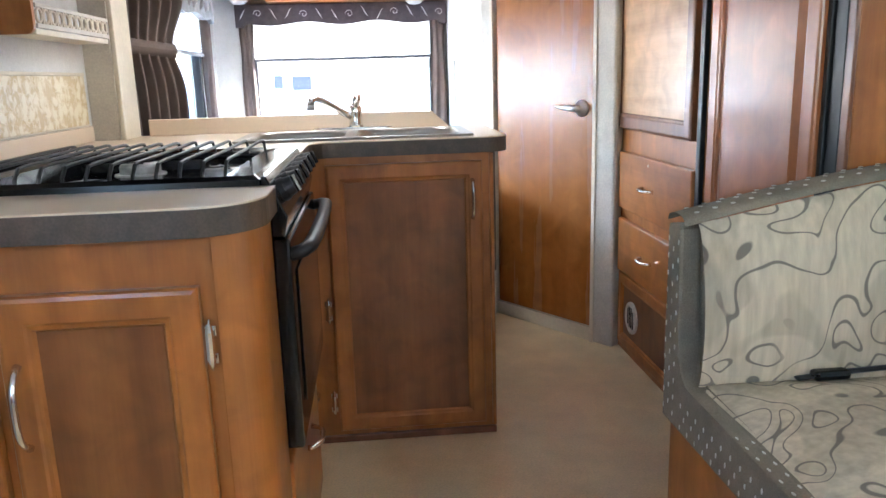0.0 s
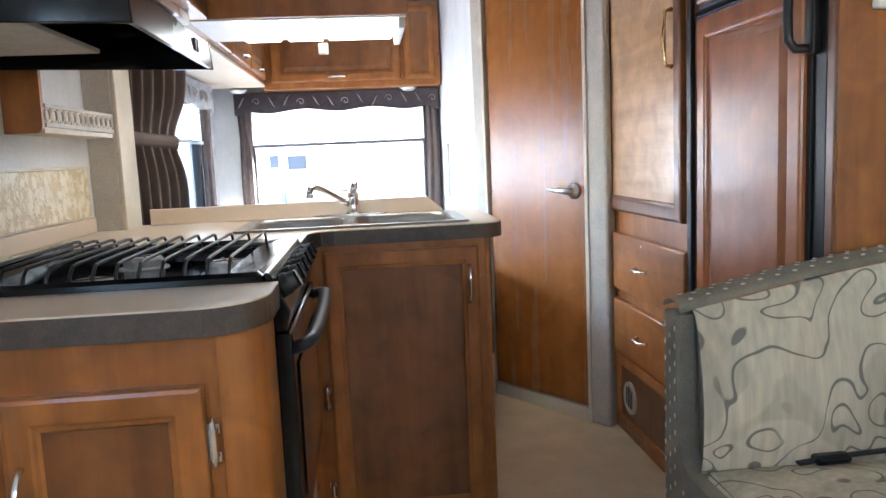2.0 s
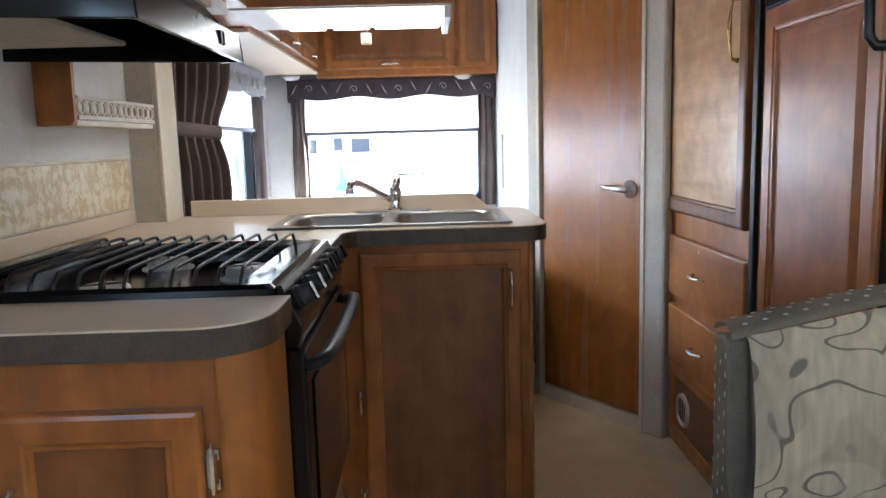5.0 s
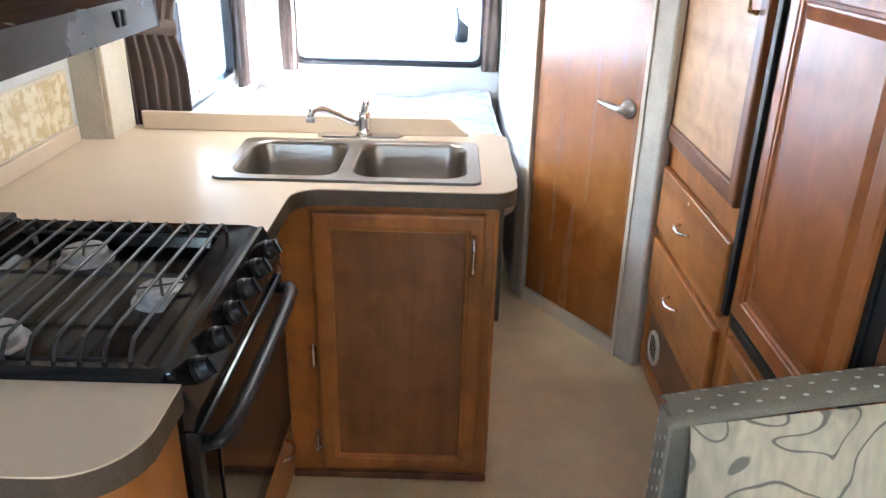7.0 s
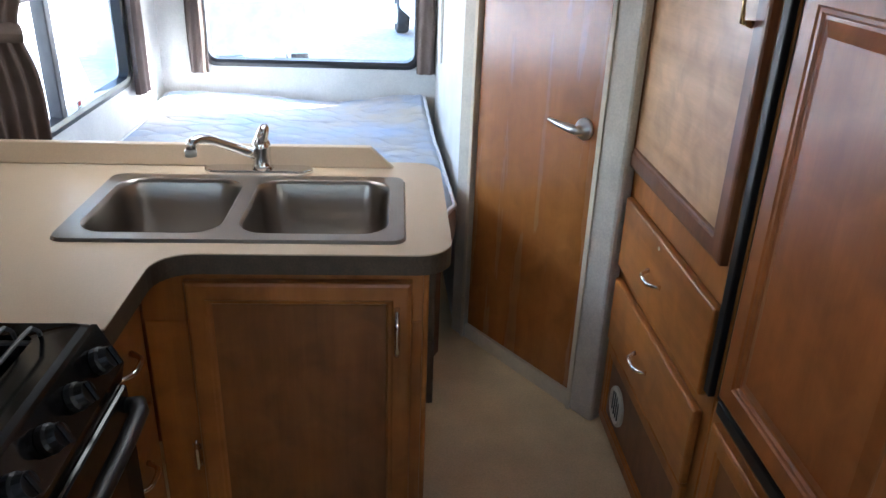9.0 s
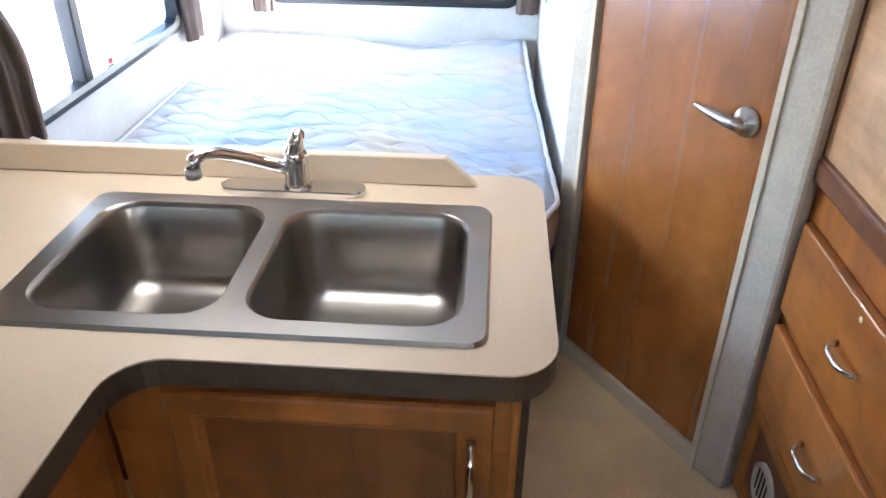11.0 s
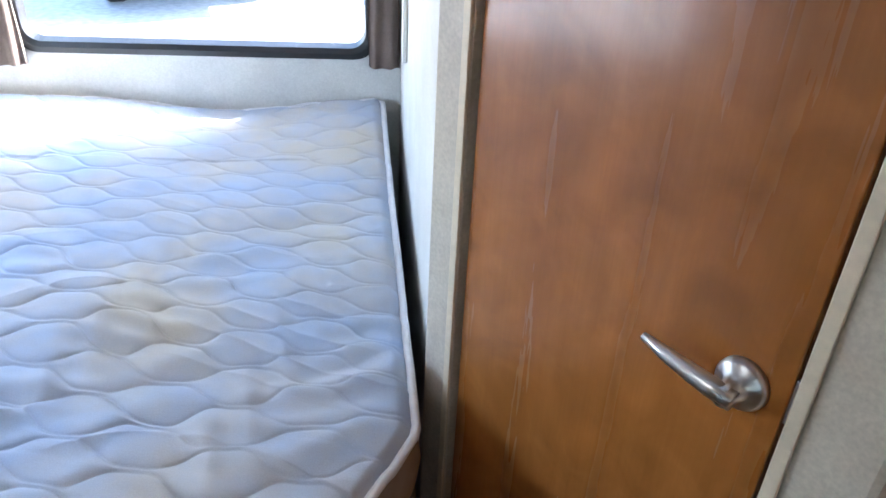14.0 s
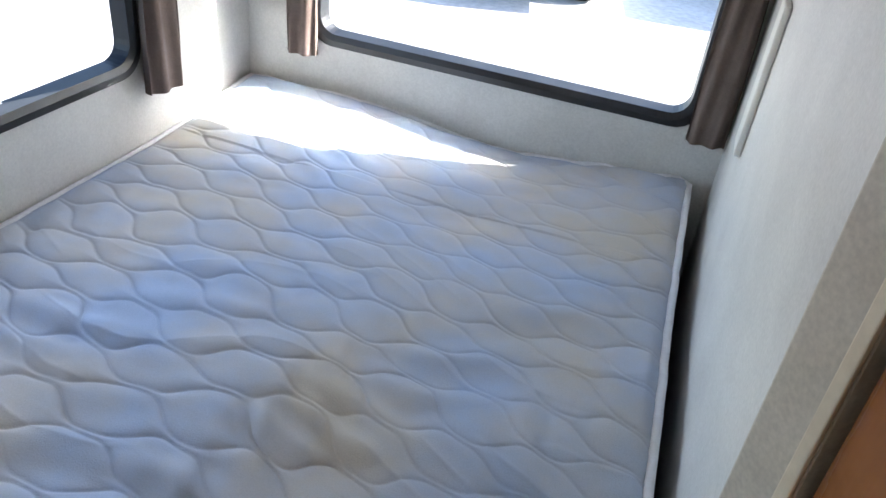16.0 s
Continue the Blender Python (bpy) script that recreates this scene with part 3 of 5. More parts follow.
def valance(name, m, w, z0, z1, label, cloth, seed):
    """A padded scalloped valance with leaf scrolls."""
    t = thing(name, m @ Vector((w / 2, 0.05, z0)), label, "valance")
    top, bottom = [], []
    n = 60
    for i in range(n + 1):
        f = i / n
        edge = 0.028 if f < 0.05 or f > 0.95 else 0.0
        bottom.append((f * w, z0 - edge + 0.020 * (0.5 + 0.5 * math.cos(2 * math.pi * f * 3.0))))
    poly = bottom + [(w, z1), (0, z1)]
    bm = bmesh.new()
    one = [bm.verts.new(m @ Vector((x, 0.085, z))) for x, z in poly]
    two = [bm.verts.new(m @ Vector((x, 0.055, z))) for x, z in poly]
    bm.faces.new(one)
    bm.faces.new(two[::-1])
    for i in range(len(poly)):
        bm.faces.new((one[i], two[i], two[(i + 1) % len(poly)], one[(i + 1) % len(poly)]))
    bmesh.ops.bevel(bm, geom=[e for e in bm.edges if all(v in one for v in e.verts)], offset=0.006, segments=2, affect="EDGES")
    part("cloth", bm, cloth, t)
    rnd = random.Random(seed)
    k = int(w / 0.085)
    for i in range(k):
        x = (i + 0.5) * w / k
        zc = (z0 + z1) / 2 + rnd.uniform(-0.008, 0.012)
        if i % 3 == 0:
            pts = [m @ Vector((x + 0.024 * (1 - q / 16) * math.cos(q * 0.55), 0.0865, zc + 0.024 * (1 - q / 16) * math.sin(q * 0.55))) for q in range(14)]
            part("scroll", tube(pts, 0.0050, 6, flat=0.4), LEAF, t)
        else:
            s = rnd.choice((-1, 1))
            pts = [m @ Vector((x + s * 0.020 * (q - 3) / 3, 0.0865, zc + 0.030 * math.sin((q - 3) / 3 * 1.3))) for q in range(7)]
            part("leaf", tube(pts, [0.001, 0.007, 0.011, 0.012, 0.010, 0.006, 0.001], 6, flat=0.3), LEAF, t)
    part("return_board", local_box(m, (0.0, 0.0, z1 - 0.02), (w, 0.055, z1), 0.002), cloth, t)


valance("window_valance", facing((0.612, YB, 0), (-1, 0, 0), (0, -1, 0)), 1.215, 1.405, 1.524, "dark brown scalloped valance with pale leaf scrolls", VALANCE, 3)
VAL2 = material("silver grey valance cloth", (0.26, 0.26, 0.27), 0.6, vary=0.12, scale=20, bump=0.2, bump_scale=300)
valance("window_valance", facing((XL, 0.84, 0), (0, 1, 0), (1, 0, 0)), 1.26, 1.405, 1.543, "silver grey scalloped valance with pale leaf scrolls", VAL2, 5)

# ---- bed ----
solo("bed_platform", prism([(XL + 0.004, 0.56), (0.42, 0.56), (0.44, 0.80), (0.585, 1.08), (0.53, 2.495), (XL + 0.004, 2.495)], "z", 0.0, 0.46, 0.004), W_DARK, "dark wood veneer bed platform under the mattress", "bed base")

MZ = 0.612


def bed_right(y):
    """Right edge of the mattress, cut off slanting near its foot."""
    return np.where(y < 1.07, 0.624 - (1.07 - y) * 0.56, 0.624 - (y - 1.07) * 0.046)


def bed_height(x, y):
    """Quilting, dents and wrinkles of the mattress top."""
    hh, ww = 0.052, 0.25
    warp = 0.018 * np.sin(4 * x + 3 * y) + 0.010 * np.sin(11 * x - 7 * y + 2 * np.sin(6 * y)) + 0.004 * np.sin(37 * x + 23 * y)
    sx, yy = 2 * np.pi * (x + 0.5 * warp) / ww, y + warp + 0.16 * x
    wave = 0.46 * hh * (np.sin(sx) + 0.12 * np.sin(3 * sx))
    d1 = np.abs(((yy - wave) / (2 * hh) + 0.5) % 1 - 0.5) * 2 * hh
    d2 = np.abs(((yy + wave - hh) / (2 * hh) + 0.5) % 1 - 0.5) * 2 * hh
    d = np.minimum(d1, d2)
    soft = 0.75 + 0.35 * np.sin(3.1 * x + 2.3 * y)
    z = 0.0085 * soft * (1 - np.exp(-d / 0.013)) + 0.0012 * (1 - np.exp(-(d / 0.0028) ** 2)) - 0.005
    fold = np.abs(np.sin(31 * y + 2.5 * np.sin(7 * x + 3 * y) + 4 * x))
    z += 0.0070 * (1 - fold ** 0.6) * np.clip(0.35 + np.sin(8 * x + 5 * np.sin(6 * y)) , 0, 1) * np.clip(2.15 - y, 0, 1)
    z += 0.004 * np.sin(13 * y + 3 * np.sin(5 * x + 1) + 2 * x) * (y < 2.1) + 0.0042 * np.sin(58 * y + 3 * np.sin(9 * x + 4 * y) + 5 * np.sin(5 * y) + 7 * x) * np.clip(np.sin(13 * x - 9 * y) + 0.3 * np.sin(29 * y), 0, 1) + 0.0024 * np.sin(24 * x + 38 * y + 4 * np.sin(17 * x - 5 * y)) * np.clip(2.2 - y, 0, 1)
    z += 0.002 * np.sin(31 * x + 9 * y + 2 * np.sin(14 * y)) * np.exp(-((y - 1.25) / 0.35) ** 2 - ((x - 0.1) / 0.4) ** 2)
    z = z * np.clip((x - XL - 0.02) / 0.07, 0, 1)
    z += 0.012 * np.exp(-((x - 0.02) / 0.10) ** 2 - ((y - 1.42) / 0.09) ** 2) - 0.012 * np.exp(-((x - 0.2) / 0.16) ** 2 - ((y - 1.25) / 0.12) ** 2)
    rear = np.clip((y - 1.95) / 0.5, 0, 1) ** 1.6
    z += rear * (0.052 - 0.046 * np.exp(-((x - 0.08) / 0.30) ** 2) - 0.010 * np.clip(-x / 0.7, 0, 1))
    return MZ + z


def mattress():
    t = thing("mattress", (0.0, 1.5, 0.46), "bare pale blue quilted mattress with white piping", "mattress")

    def fn(u, v):
        y = 0.60 + v * (2.485 - 0.60)
        right = bed_right(y)
        x = (XL + 0.018) + u * (right - XL - 0.018)
        z = bed_height(x, y)
        d = np.minimum(np.minimum(x - XL - 0.018, right - x), np.minimum(y - 0.60, 2.485 - y))
        z = z - 0.022 * np.clip(1 - d / 0.035, 0, 1) ** 2
        return x, y, z

    part("quilted_top", grid_sheet(fn, 520, 700), TICKING, t, smooth=True)
    ys = np.linspace(0.60, 2.46, 90)
    rim = [(float(bed_right(y)), float(y)) for y in ys] + [(float(bed_right(2.46)) - 0.03, 2.487)]
    back = [(float(x), 2.487) for x in np.linspace(0.50, XL + 0.06, 40)]
    left = [(XL + 0.018, float(y)) for y in np.linspace(2.47, 0.60, 60)]
    path = [(x, y, float(bed_height(np.array(x), np.array(y))) - 0.017) for x, y in rim + back + left]
    part("piping", tube(path, 0.009, 8), PIPING, t, "white piping round the edge", smooth=True)
    bm = bmesh.new()
    loop = rim + back + left
    rings = []
    for f in (0.0, 0.15, 0.5, 0.85, 1.0):
        bulge = 0.010 * math.sin(math.pi * f)
        rings.append([bm.verts.new((x + bulge * (1 if x > 0.4 else -1 if x < -0.6 else 0), y - bulge * (1 if y < 0.62 else 0), 0.462 + f * (path[k][2] - 0.462))) for k, (x, y) in enumerate(loop)])
    for a, b in zip(rings, rings[1:]):
        for k in range(len(loop)):
            j = (k + 1) % len(loop)
            bm.faces.new((a[k], a[j], b[j], b[k]))
    part("side_band", bm, STAIN, t, "stained tan side cloth", smooth=True)


mattress()

# ---- kitchen ----
CT = 0.92
worktop = ([(XL + 0.002, -1.115), (-0.125, -1.115)] + arc(-0.125, -1.01, 0.105, -90, 0, 10)[1:] + [(-0.020, -0.911), (-0.565, -0.911), (-0.565, -0.322), (-0.030, -0.322), (-0.030, -0.11)]
           + arc(0.04, -0.11, 0.07, 180, 90, 6)[1:] + [(0.46, -0.040)] + arc(0.465, 0.030, 0.07, -90, 0, 8)[1:] + [(0.535, 0.46)] + arc(0.465, 0.470, 0.07, 0, 90, 8) + [(XL + 0.002, 0.540)])
wt = thing("worktop", (-0.3, 0.1, CT - 0.044), "beige laminate worktop with dark grey edge", "worktop")


def sink_hole_top():
    """Top sheet of the worktop with the sink cut out of it."""
    bm = bmesh.new()
    vo = [bm.verts.new((x, y, CT)) for x, y in worktop]
    eo = [bm.edges.new((vo[i], vo[(i + 1) % len(vo)])) for i in range(len(vo))]
    hole = rrect(-0.235, 0.036, 0.428, 0.375, 0.06, 5)
    vh = [bm.verts.new((x, y, CT)) for x, y in hole]
    eh = [bm.edges.new((vh[i], vh[(i + 1) % len(vh)])) for i in range(len(vh))]
    bmesh.ops.triangle_fill(bm, edges=eo + eh, use_beauty=True)
    for v1, e1 in ((vo, 0.003), (vh, 0.003)):
        lowv = [bm.verts.new((v.co.x, v.co.y, CT - e1)) for v in v1]
        for i in range(len(v1)):
            j = (i + 1) % len(v1)
            bm.faces.new((v1[i], v1[j], lowv[j], lowv[i]))
    return bm


part("surface", sink_hole_top(), LAMINATE, wt)
bm = bmesh.new()
for zz0, zz1 in ((CT - 0.044, CT - 0.003),):
    a = [bm.verts.new((x, y, zz0)) for x, y in worktop]
    b = [bm.verts.new((x, y, zz1)) for x, y in worktop]
    for i in range(len(worktop)):
        j = (i + 1) % len(worktop)
        bm.faces.new((a[i], a[j], b[j], b[i]))
part("edge_band", bm, EDGE, wt, "dark grey brown edge band")
part("back_lip", prism([(-0.605, CT + 0.001), (0.415, CT + 0.001), (0.355, CT + 0.056), (-0.605, CT + 0.056)], "y", 0.485, 0.507, 0.003), LAMINATE, wt, "raised laminate lip")
part("wall_lip", box((XL + 0.001, -1.11, CT + 0.001), (XL + 0.018, 0.323, CT + 0.05), 0.004), LAMINATE, wt)

solo("border_band", box((XL + 0.001, -0.90, 0.975), (XL + 0.006, 0.323, 1.123), 0.001), DAMASK, "cream damask wall border with raised scrolls", "wall border", kind="structure")
solo("border_trim", box((XL + 0.001, -0.90, 1.123), (XL + 0.009, 0.323, 1.133), 0.002), CREAM, kind="structure")
solo("border_trim", box((XL + 0.001, -0.90, 0.971), (XL + 0.009, 0.323, 0.975), 0.002), CREAM, kind="structure")


def hinge(m, material_, parent):
    """A small butterfly hinge barrel with two plates."""
    bm = bmesh.new()
    for k in range(2):
        box((-0.010, 0.0, -0.030 + 0.044 * k), (0.010, 0.005, -0.014 + 0.044 * k), 0.001, bm=bm)
    bmesh.ops.transform(bm, matrix=m, verts=bm.verts)
    tube([m @ Vector((0, o, z)) for o, z in ((0.005, -0.040), (0.009, -0.034), (0.010, -0.022), (0.010, 0.022), (0.009, 0.034), (0.005, 0.040))], [0.002, 0.0038, 0.0068, 0.0068, 0.0038, 0.002], bm=bm)
    part("hinge", bm, material_, parent, "chrome hinge")


# end cabinet with the rounded corner
endc = thing("end_cabinet", (-0.38, -1.0, 0), "stained maple base cabinet with a rounded corner post", "cabinet")
part("body", box((XL + 0.002, -1.075, 0.0), (-0.098, -0.915, CT - 0.045), 0.002), W_UP, endc)
part("corner_post", prism([(-0.0975, -1.079)] + arc(-0.088, -1.026, 0.056, -100, 0, 14) + [(-0.032, -0.915), (-0.0975, -0.915)], "z", 0.0, CT - 0.045), W_UP, endc, "rounded maple corner post", smooth=False)
FM = facing((-0.412, -1.0755, 0.06), (1, 0, 0), (0, -1, 0))
d = panel_door(FM, 0.291, 0.738, W_UP, endc, W_PANEL, 0.055)
bow_handle(facing((-0.386, -1.0965, 0.63), (1, 0, 0), (0, -1, 0)), 0.13, CHROME, d, True)
for zz in (0.705, 0.15):
    hinge(facing((-0.112, -1.076, zz), (1, 0, 0), (0, -1, 0)), CHROME, d)
d = panel_door(facing((XL + 0.004, -1.0755, 0.06), (1, 0, 0), (0, -1, 0)), 0.310, 0.738, W_UP, endc, W_PANEL, 0.055)

# gas range
rng = thing("gas_range", (-0.3, -0.6, 0.42), "black enamel gas range with oven", "range")
Y0, Y1 = -0.905, -0.328
part("body", box((-0.70, Y0, 0.43), (-0.048, Y1, 0.888), 0.004), BLACKMAT, rng)
bm = bmesh.new()
top_out = [rrect(-0.562, Y0 - 0.004, -0.045, Y1 + 0.004, 0.012, 3), rrect(-0.562, Y0 - 0.004, -0.045, Y1 + 0.004, 0.012, 3), rrect(-0.552, Y0 + 0.006, -0.055, Y1 - 0.006, 0.012, 3), rrect(-0.535, Y0 + 0.03, -0.115, Y1 - 0.03, 0.02, 3), rrect(-0.525, Y0 + 0.04, -0.125, Y1 - 0.04, 0.02, 3)]
part("cooktop", rings_mesh([[(x, y, z) for x, y in loop] for loop, z in zip(top_out, (0.895, 0.930, 0.937, 0.930, 0.890))]), BLACK, rng)
part("backguard", box((-0.60, Y0, 0.922), (-0.563, Y1, 0.952), 0.005), BLACK, rng)
for i, (bx, by) in enumerate(((-0.375, -0.437), (-0.160, -0.600), (-0.375, -0.770))):
    r = 0.044
    cap = part("burner", lathe([(r + 0.014, 0.8905), (r + 0.010, 0.898), (r, 0.899), (r, 0.914), (r - 0.004, 0.920), (r - 0.012, 0.922), (0.012, 0.919), (0.0, 0.919)], (bx, by, 0), sides=28), ALU, rng, "cast aluminium burner", smooth=False)
    for k in range(2):
        a = math.pi * k / 2 + 0.4
        dxy = Vector((math.cos(a), math.sin(a), 0)) * r
        part("slot", tube([Vector((bx, by, 0.9225)) - dxy, Vector((bx, by, 0.9225)) + dxy], 0.003, 6, flat=0.5), BLACKMAT, cap)
# one grate of long bars that bend down at both ends
grate = part("grate_rail", tube([(-0.535, Y0 + 0.045, 0.925), (-0.105, Y0 + 0.045, 0.925)], 0.004), GRATE, rng)
part("grate_rail", tube([(-0.535, Y1 - 0.045, 0.925), (-0.105, Y1 - 0.045, 0.925)], 0.004), GRATE, rng)
part("grate_rail", tube([(-0.535, (Y0 + Y1) / 2, 0.950), (-0.105, (Y0 + Y1) / 2, 0.950)], 0.004), GRATE, rng)
for i in range(12):
    x = -0.530 + i * 0.0384
    pts = [(x, Y0 + 0.030, 0.918), (x, Y0 + 0.036, 0.940), (x, Y0 + 0.055, 0.957), (x, Y0 + 0.08, 0.959), (x, Y1 - 0.08, 0.959), (x, Y1 - 0.055, 0.957), (x, Y1 - 0.036, 0.940), (x, Y1 - 0.030, 0.918)]
    part("grate_bar", tube(pts, 0.0034, 6), GRATE, rng)
part("control_panel", prism([(-0.0445, 0.934), (-0.0445, 0.83), (-0.012, 0.83), (-0.004, 0.865), (-0.036, 0.934)], "y", Y0 + 0.001, Y1 - 0.001, 0.003), BLACK, rng, "sloping black control panel")
KA = Vector((0.069, 0, 0.032)).normalized()
for i in range(6):
    y = Y0 + 0.06 + i * (Y1 - Y0 - 0.12) / 5
    kb = part("knob", lathe([(0.021, 0), (0.021, 0.010), (0.018, 0.014), (0.016, 0.026), (0.0, 0.027)], Vector((-0.020, y, 0.902)), KA, 18), BLACKMAT, rng, "black knob")
    q = KA.cross(Vector((0, 1, 0))).normalized()
    part("grip", tube([Vector((-0.020, y, 0.902)) + KA * 0.030 - q * 0.015, Vector((-0.020, y, 0.902)) + KA * 0.030 + q * 0.015], 0.0045, 6), BLACK, kb)
od = part("oven_door", box((-0.047, Y0 + 0.003, 0.435), (-0.004, Y1 - 0.003, 0.826), 0.006), BLACK, rng, "black oven door")
part("oven_window", box((-0.003, Y0 + 0.07, 0.50), (-0.0005, Y1 - 0.07, 0.755), 0.001), SMOKE, od, "smoked glass oven window")
hp = [(-0.006, Y0 + 0.02, 0.795), (0.014, Y0 + 0.022, 0.800), (0.026, Y0 + 0.05, 0.803), (0.030, Y0 + 0.12, 0.805), (0.032, (Y0 + Y1) / 2, 0.806), (0.030, Y1 - 0.12, 0.805), (0.026, Y1 - 0.05, 0.803), (0.014, Y1 - 0.022, 0.800), (-0.006, Y1 - 0.02, 0.795)]
part("oven_handle", tube(hp, 0.015, 10, flat=0.8), BLACKMAT, od, "black bowed oven handle", smooth=True)

# drawer box under the range
lowc = thing("drawer_cabinet", (-0.38, -0.6, 0), "stained maple drawer cabinet under the range", "cabinet")
part("body", box((XL + 0.002, -0.9125, 0), (-0.052, -0.326, 0.428), 0.002), W_UP, lowc)
d = part("drawer_front", box((-0.051, -0.897, 0.06), (-0.028, -0.345, 0.405), 0.005), W_Y, lowc)
bow_handle(facing((-0.027, -0.60, 0.31), (0, 1, 0), (1, 0, 0)), 0.11, CHROME, d)

# drawer stack between range and sink
corner = thing("corner_cabinet", (-0.4, -0.15, 0), "stained maple corner drawer cabinet", "cabinet")
part("body", box((XL + 0.002, -0.324, 0), (-0.088, -0.010, CT - 0.045), 0.002), W_UP, corner)
for zz0, zz1 in ((0.62, 0.84), (0.35, 0.60), (0.06, 0.33)):
    d = part("drawer_front", box((-0.0875, -0.305, zz0), (-0.070, -0.062, zz1), 0.005), W_Y, corner)
    bow_handle(facing((-0.069, -0.185, (zz0 + zz1) / 2 + 0.03), (0, 1, 0), (1, 0, 0)), 0.09, CHROME, d)

# sink cabinet
sc = thing("sink_cabinet", (0.2, 0.25, 0), "stained maple sink cabinet with one door", "cabinet")
part("body", box((-0.084, -0.008, 0.0), (0.485, 0.505, 0.755), 0.003), W_UP, sc)
for lo_, hi_ in (((-0.084, -0.008, 0.755), (0.485, 0.020, CT - 0.045)), ((-0.084, 0.46, 0.755), (0.485, 0.505, CT - 0.045)), ((0.459, 0.0205, 0.755), (0.485, 0.4595, CT - 0.045))):
    part("rail", box(lo_, hi_), W_UP, sc)
part("kick_strip", box((-0.084, -0.022, 0.0), (0.489, -0.0085, 0.022), 0.003), W_DARK, sc)
part("corner_bead", box((0.478, -0.018, 0.0225), (0.490, -0.0035, CT - 0.046), 0.004), W_UP, sc)
d = panel_door(facing((0.006, -0.0085, 0.040), (1, 0, 0), (0, -1, 0)), 0.450, 0.812, W_UP, sc, W_PANEL, 0.052)
bow_handle(facing((0.426, -0.029, 0.742), (1, 0, 0), (0, -1, 0)), 0.11, CHROME, d, True)
for zz in (0.13, 0.42):
    hinge(facing((-0.008, -0.0085, zz), (1, 0, 0), (0, -1, 0)), CHROME, d)
leafp = thing("drop_leaf", (0.51, 0.25, 0.45), "folded dark laminate drop leaf on the cabinet side", "drop leaf")
part("board", box((0.4905, 0.06, 0.50), (0.508, 0.48, 0.866), 0.004), EDGE, leafp)
part("hinge_strip", tube([(0.499, 0.07, 0.869), (0.499, 0.47, 0.869)], 0.005), CHROME, leafp)

# sink with two bowls
sk = thing("kitchen_sink", (0.097, 0.22, CT), "brushed steel double bowl kitchen sink", "sink")
SX0, SX1, SY0, SY1 = -0.256, 0.443, 0.008, 0.404
DIV = 0.082
bm = bmesh.new()
vo = [bm.verts.new((x, y, CT + 0.007)) for x, y in rrect(SX0 + 0.004, SY0 + 0.004, SX1 - 0.004, SY1 - 0.004, 0.025, 4)]
edges = [bm.edges.new((vo[i], vo[(i + 1) % len(vo)])) for i in range(len(vo))]
bowls = [(SX0 + 0.036, DIV - 0.016), (DIV + 0.016, SX1 - 0.036)]
for bx0, bx1 in bowls:
    vh = [bm.verts.new((x, y, CT + 0.007)) for x, y in rrect(bx0, SY0 + 0.036, bx1, SY1 - 0.036, 0.062, 7)]
    edges += [bm.edges.new((vh[i], vh[(i + 1) % len(vh)])) for i in range(len(vh))]
bmesh.ops.triangle_fill(bm, edges=edges, use_beauty=True)
lowv = [bm.verts.new((x, y, CT + 0.0005)) for x, y in rrect(SX0, SY0, SX1, SY1, 0.028, 4)]
for i in range(len(vo)):
    j = (i + 1) % len(vo)
    bm.faces.new((vo[i], vo[j], lowv[j], lowv[i]))
part("rim", bm, STEEL, sk, "flat polished steel rim")
for bx0, bx1 in bowls:
    loops = []
    for ins, z, r in ((-0.0005, CT + 0.0075, 0.062), (0.003, CT + 0.004, 0.060), (0.006, CT - 0.004, 0.058), (0.012, CT - 0.08, 0.058), (0.020, CT - 0.125, 0.055), (0.034, CT - 0.143, 0.045), (0.055, CT - 0.149, 0.035), (0.09, CT - 0.152, 0.03)):
        loops.append([(x, y, z) for x, y in rrect(bx0 + ins, SY0 + 0.036 + ins, bx1 - ins, SY1 - 0.036 - ins, r, 7)])
    part("bowl", rings_mesh(loops, True, False), STEEL, sk, smooth=True)
    c = ((bx0 + bx1) / 2, (SY0 + SY1) / 2 - 0.01, CT - 0.1515)
    dr = part("drain", lathe([(0.056, 0), (0.056, 0.002), (0.050, 0.003), (0.040, -0.0005)], c, sides=28), CHROME, sk, "chrome drain ring", smooth=True)
    part("strainer", lathe([(0.041, 0.0006), (0.038, 0.004), (0.030, 0.0015), (0.012, 0.0015), (0.008, 0.010), (0.0, 0.011)], c, sides=24), BLACKMAT, dr, "black rubber strainer")

# faucet
fc = thing("kitchen_faucet", (0.085, 0.443, CT), "chrome single lever kitchen faucet", "faucet")
part("base_plate", prism(rrect(-0.050, 0.420, 0.215, 0.468, 0.0235, 6), "z", CT + 0.0005, CT + 0.012, 0.004), CHROME, fc, smooth=False)
part("body", lathe([(0.026, 0.012), (0.023, 0.022), (0.021, 0.045), (0.022, 0.060), (0.022, 0.076), (0.017, 0.086), (0.0, 0.090)], (0.092, 0.443, CT), sides=24), CHROME, fc, smooth=True)
sp = [(0.080, 0.440, CT + 0.046), (0.055, 0.425, CT + 0.060), (0.015, 0.392, CT + 0.086), (-0.015, 0.362, CT + 0.106), (-0.032, 0.343, CT + 0.112), (-0.044, 0.332, CT + 0.107), (-0.048, 0.328, CT + 0.090)]
part("spout", tube(sp, [0.013, 0.012, 0.011, 0.0105, 0.0105, 0.012, 0.0125], 12), CHROME, fc, smooth=True)
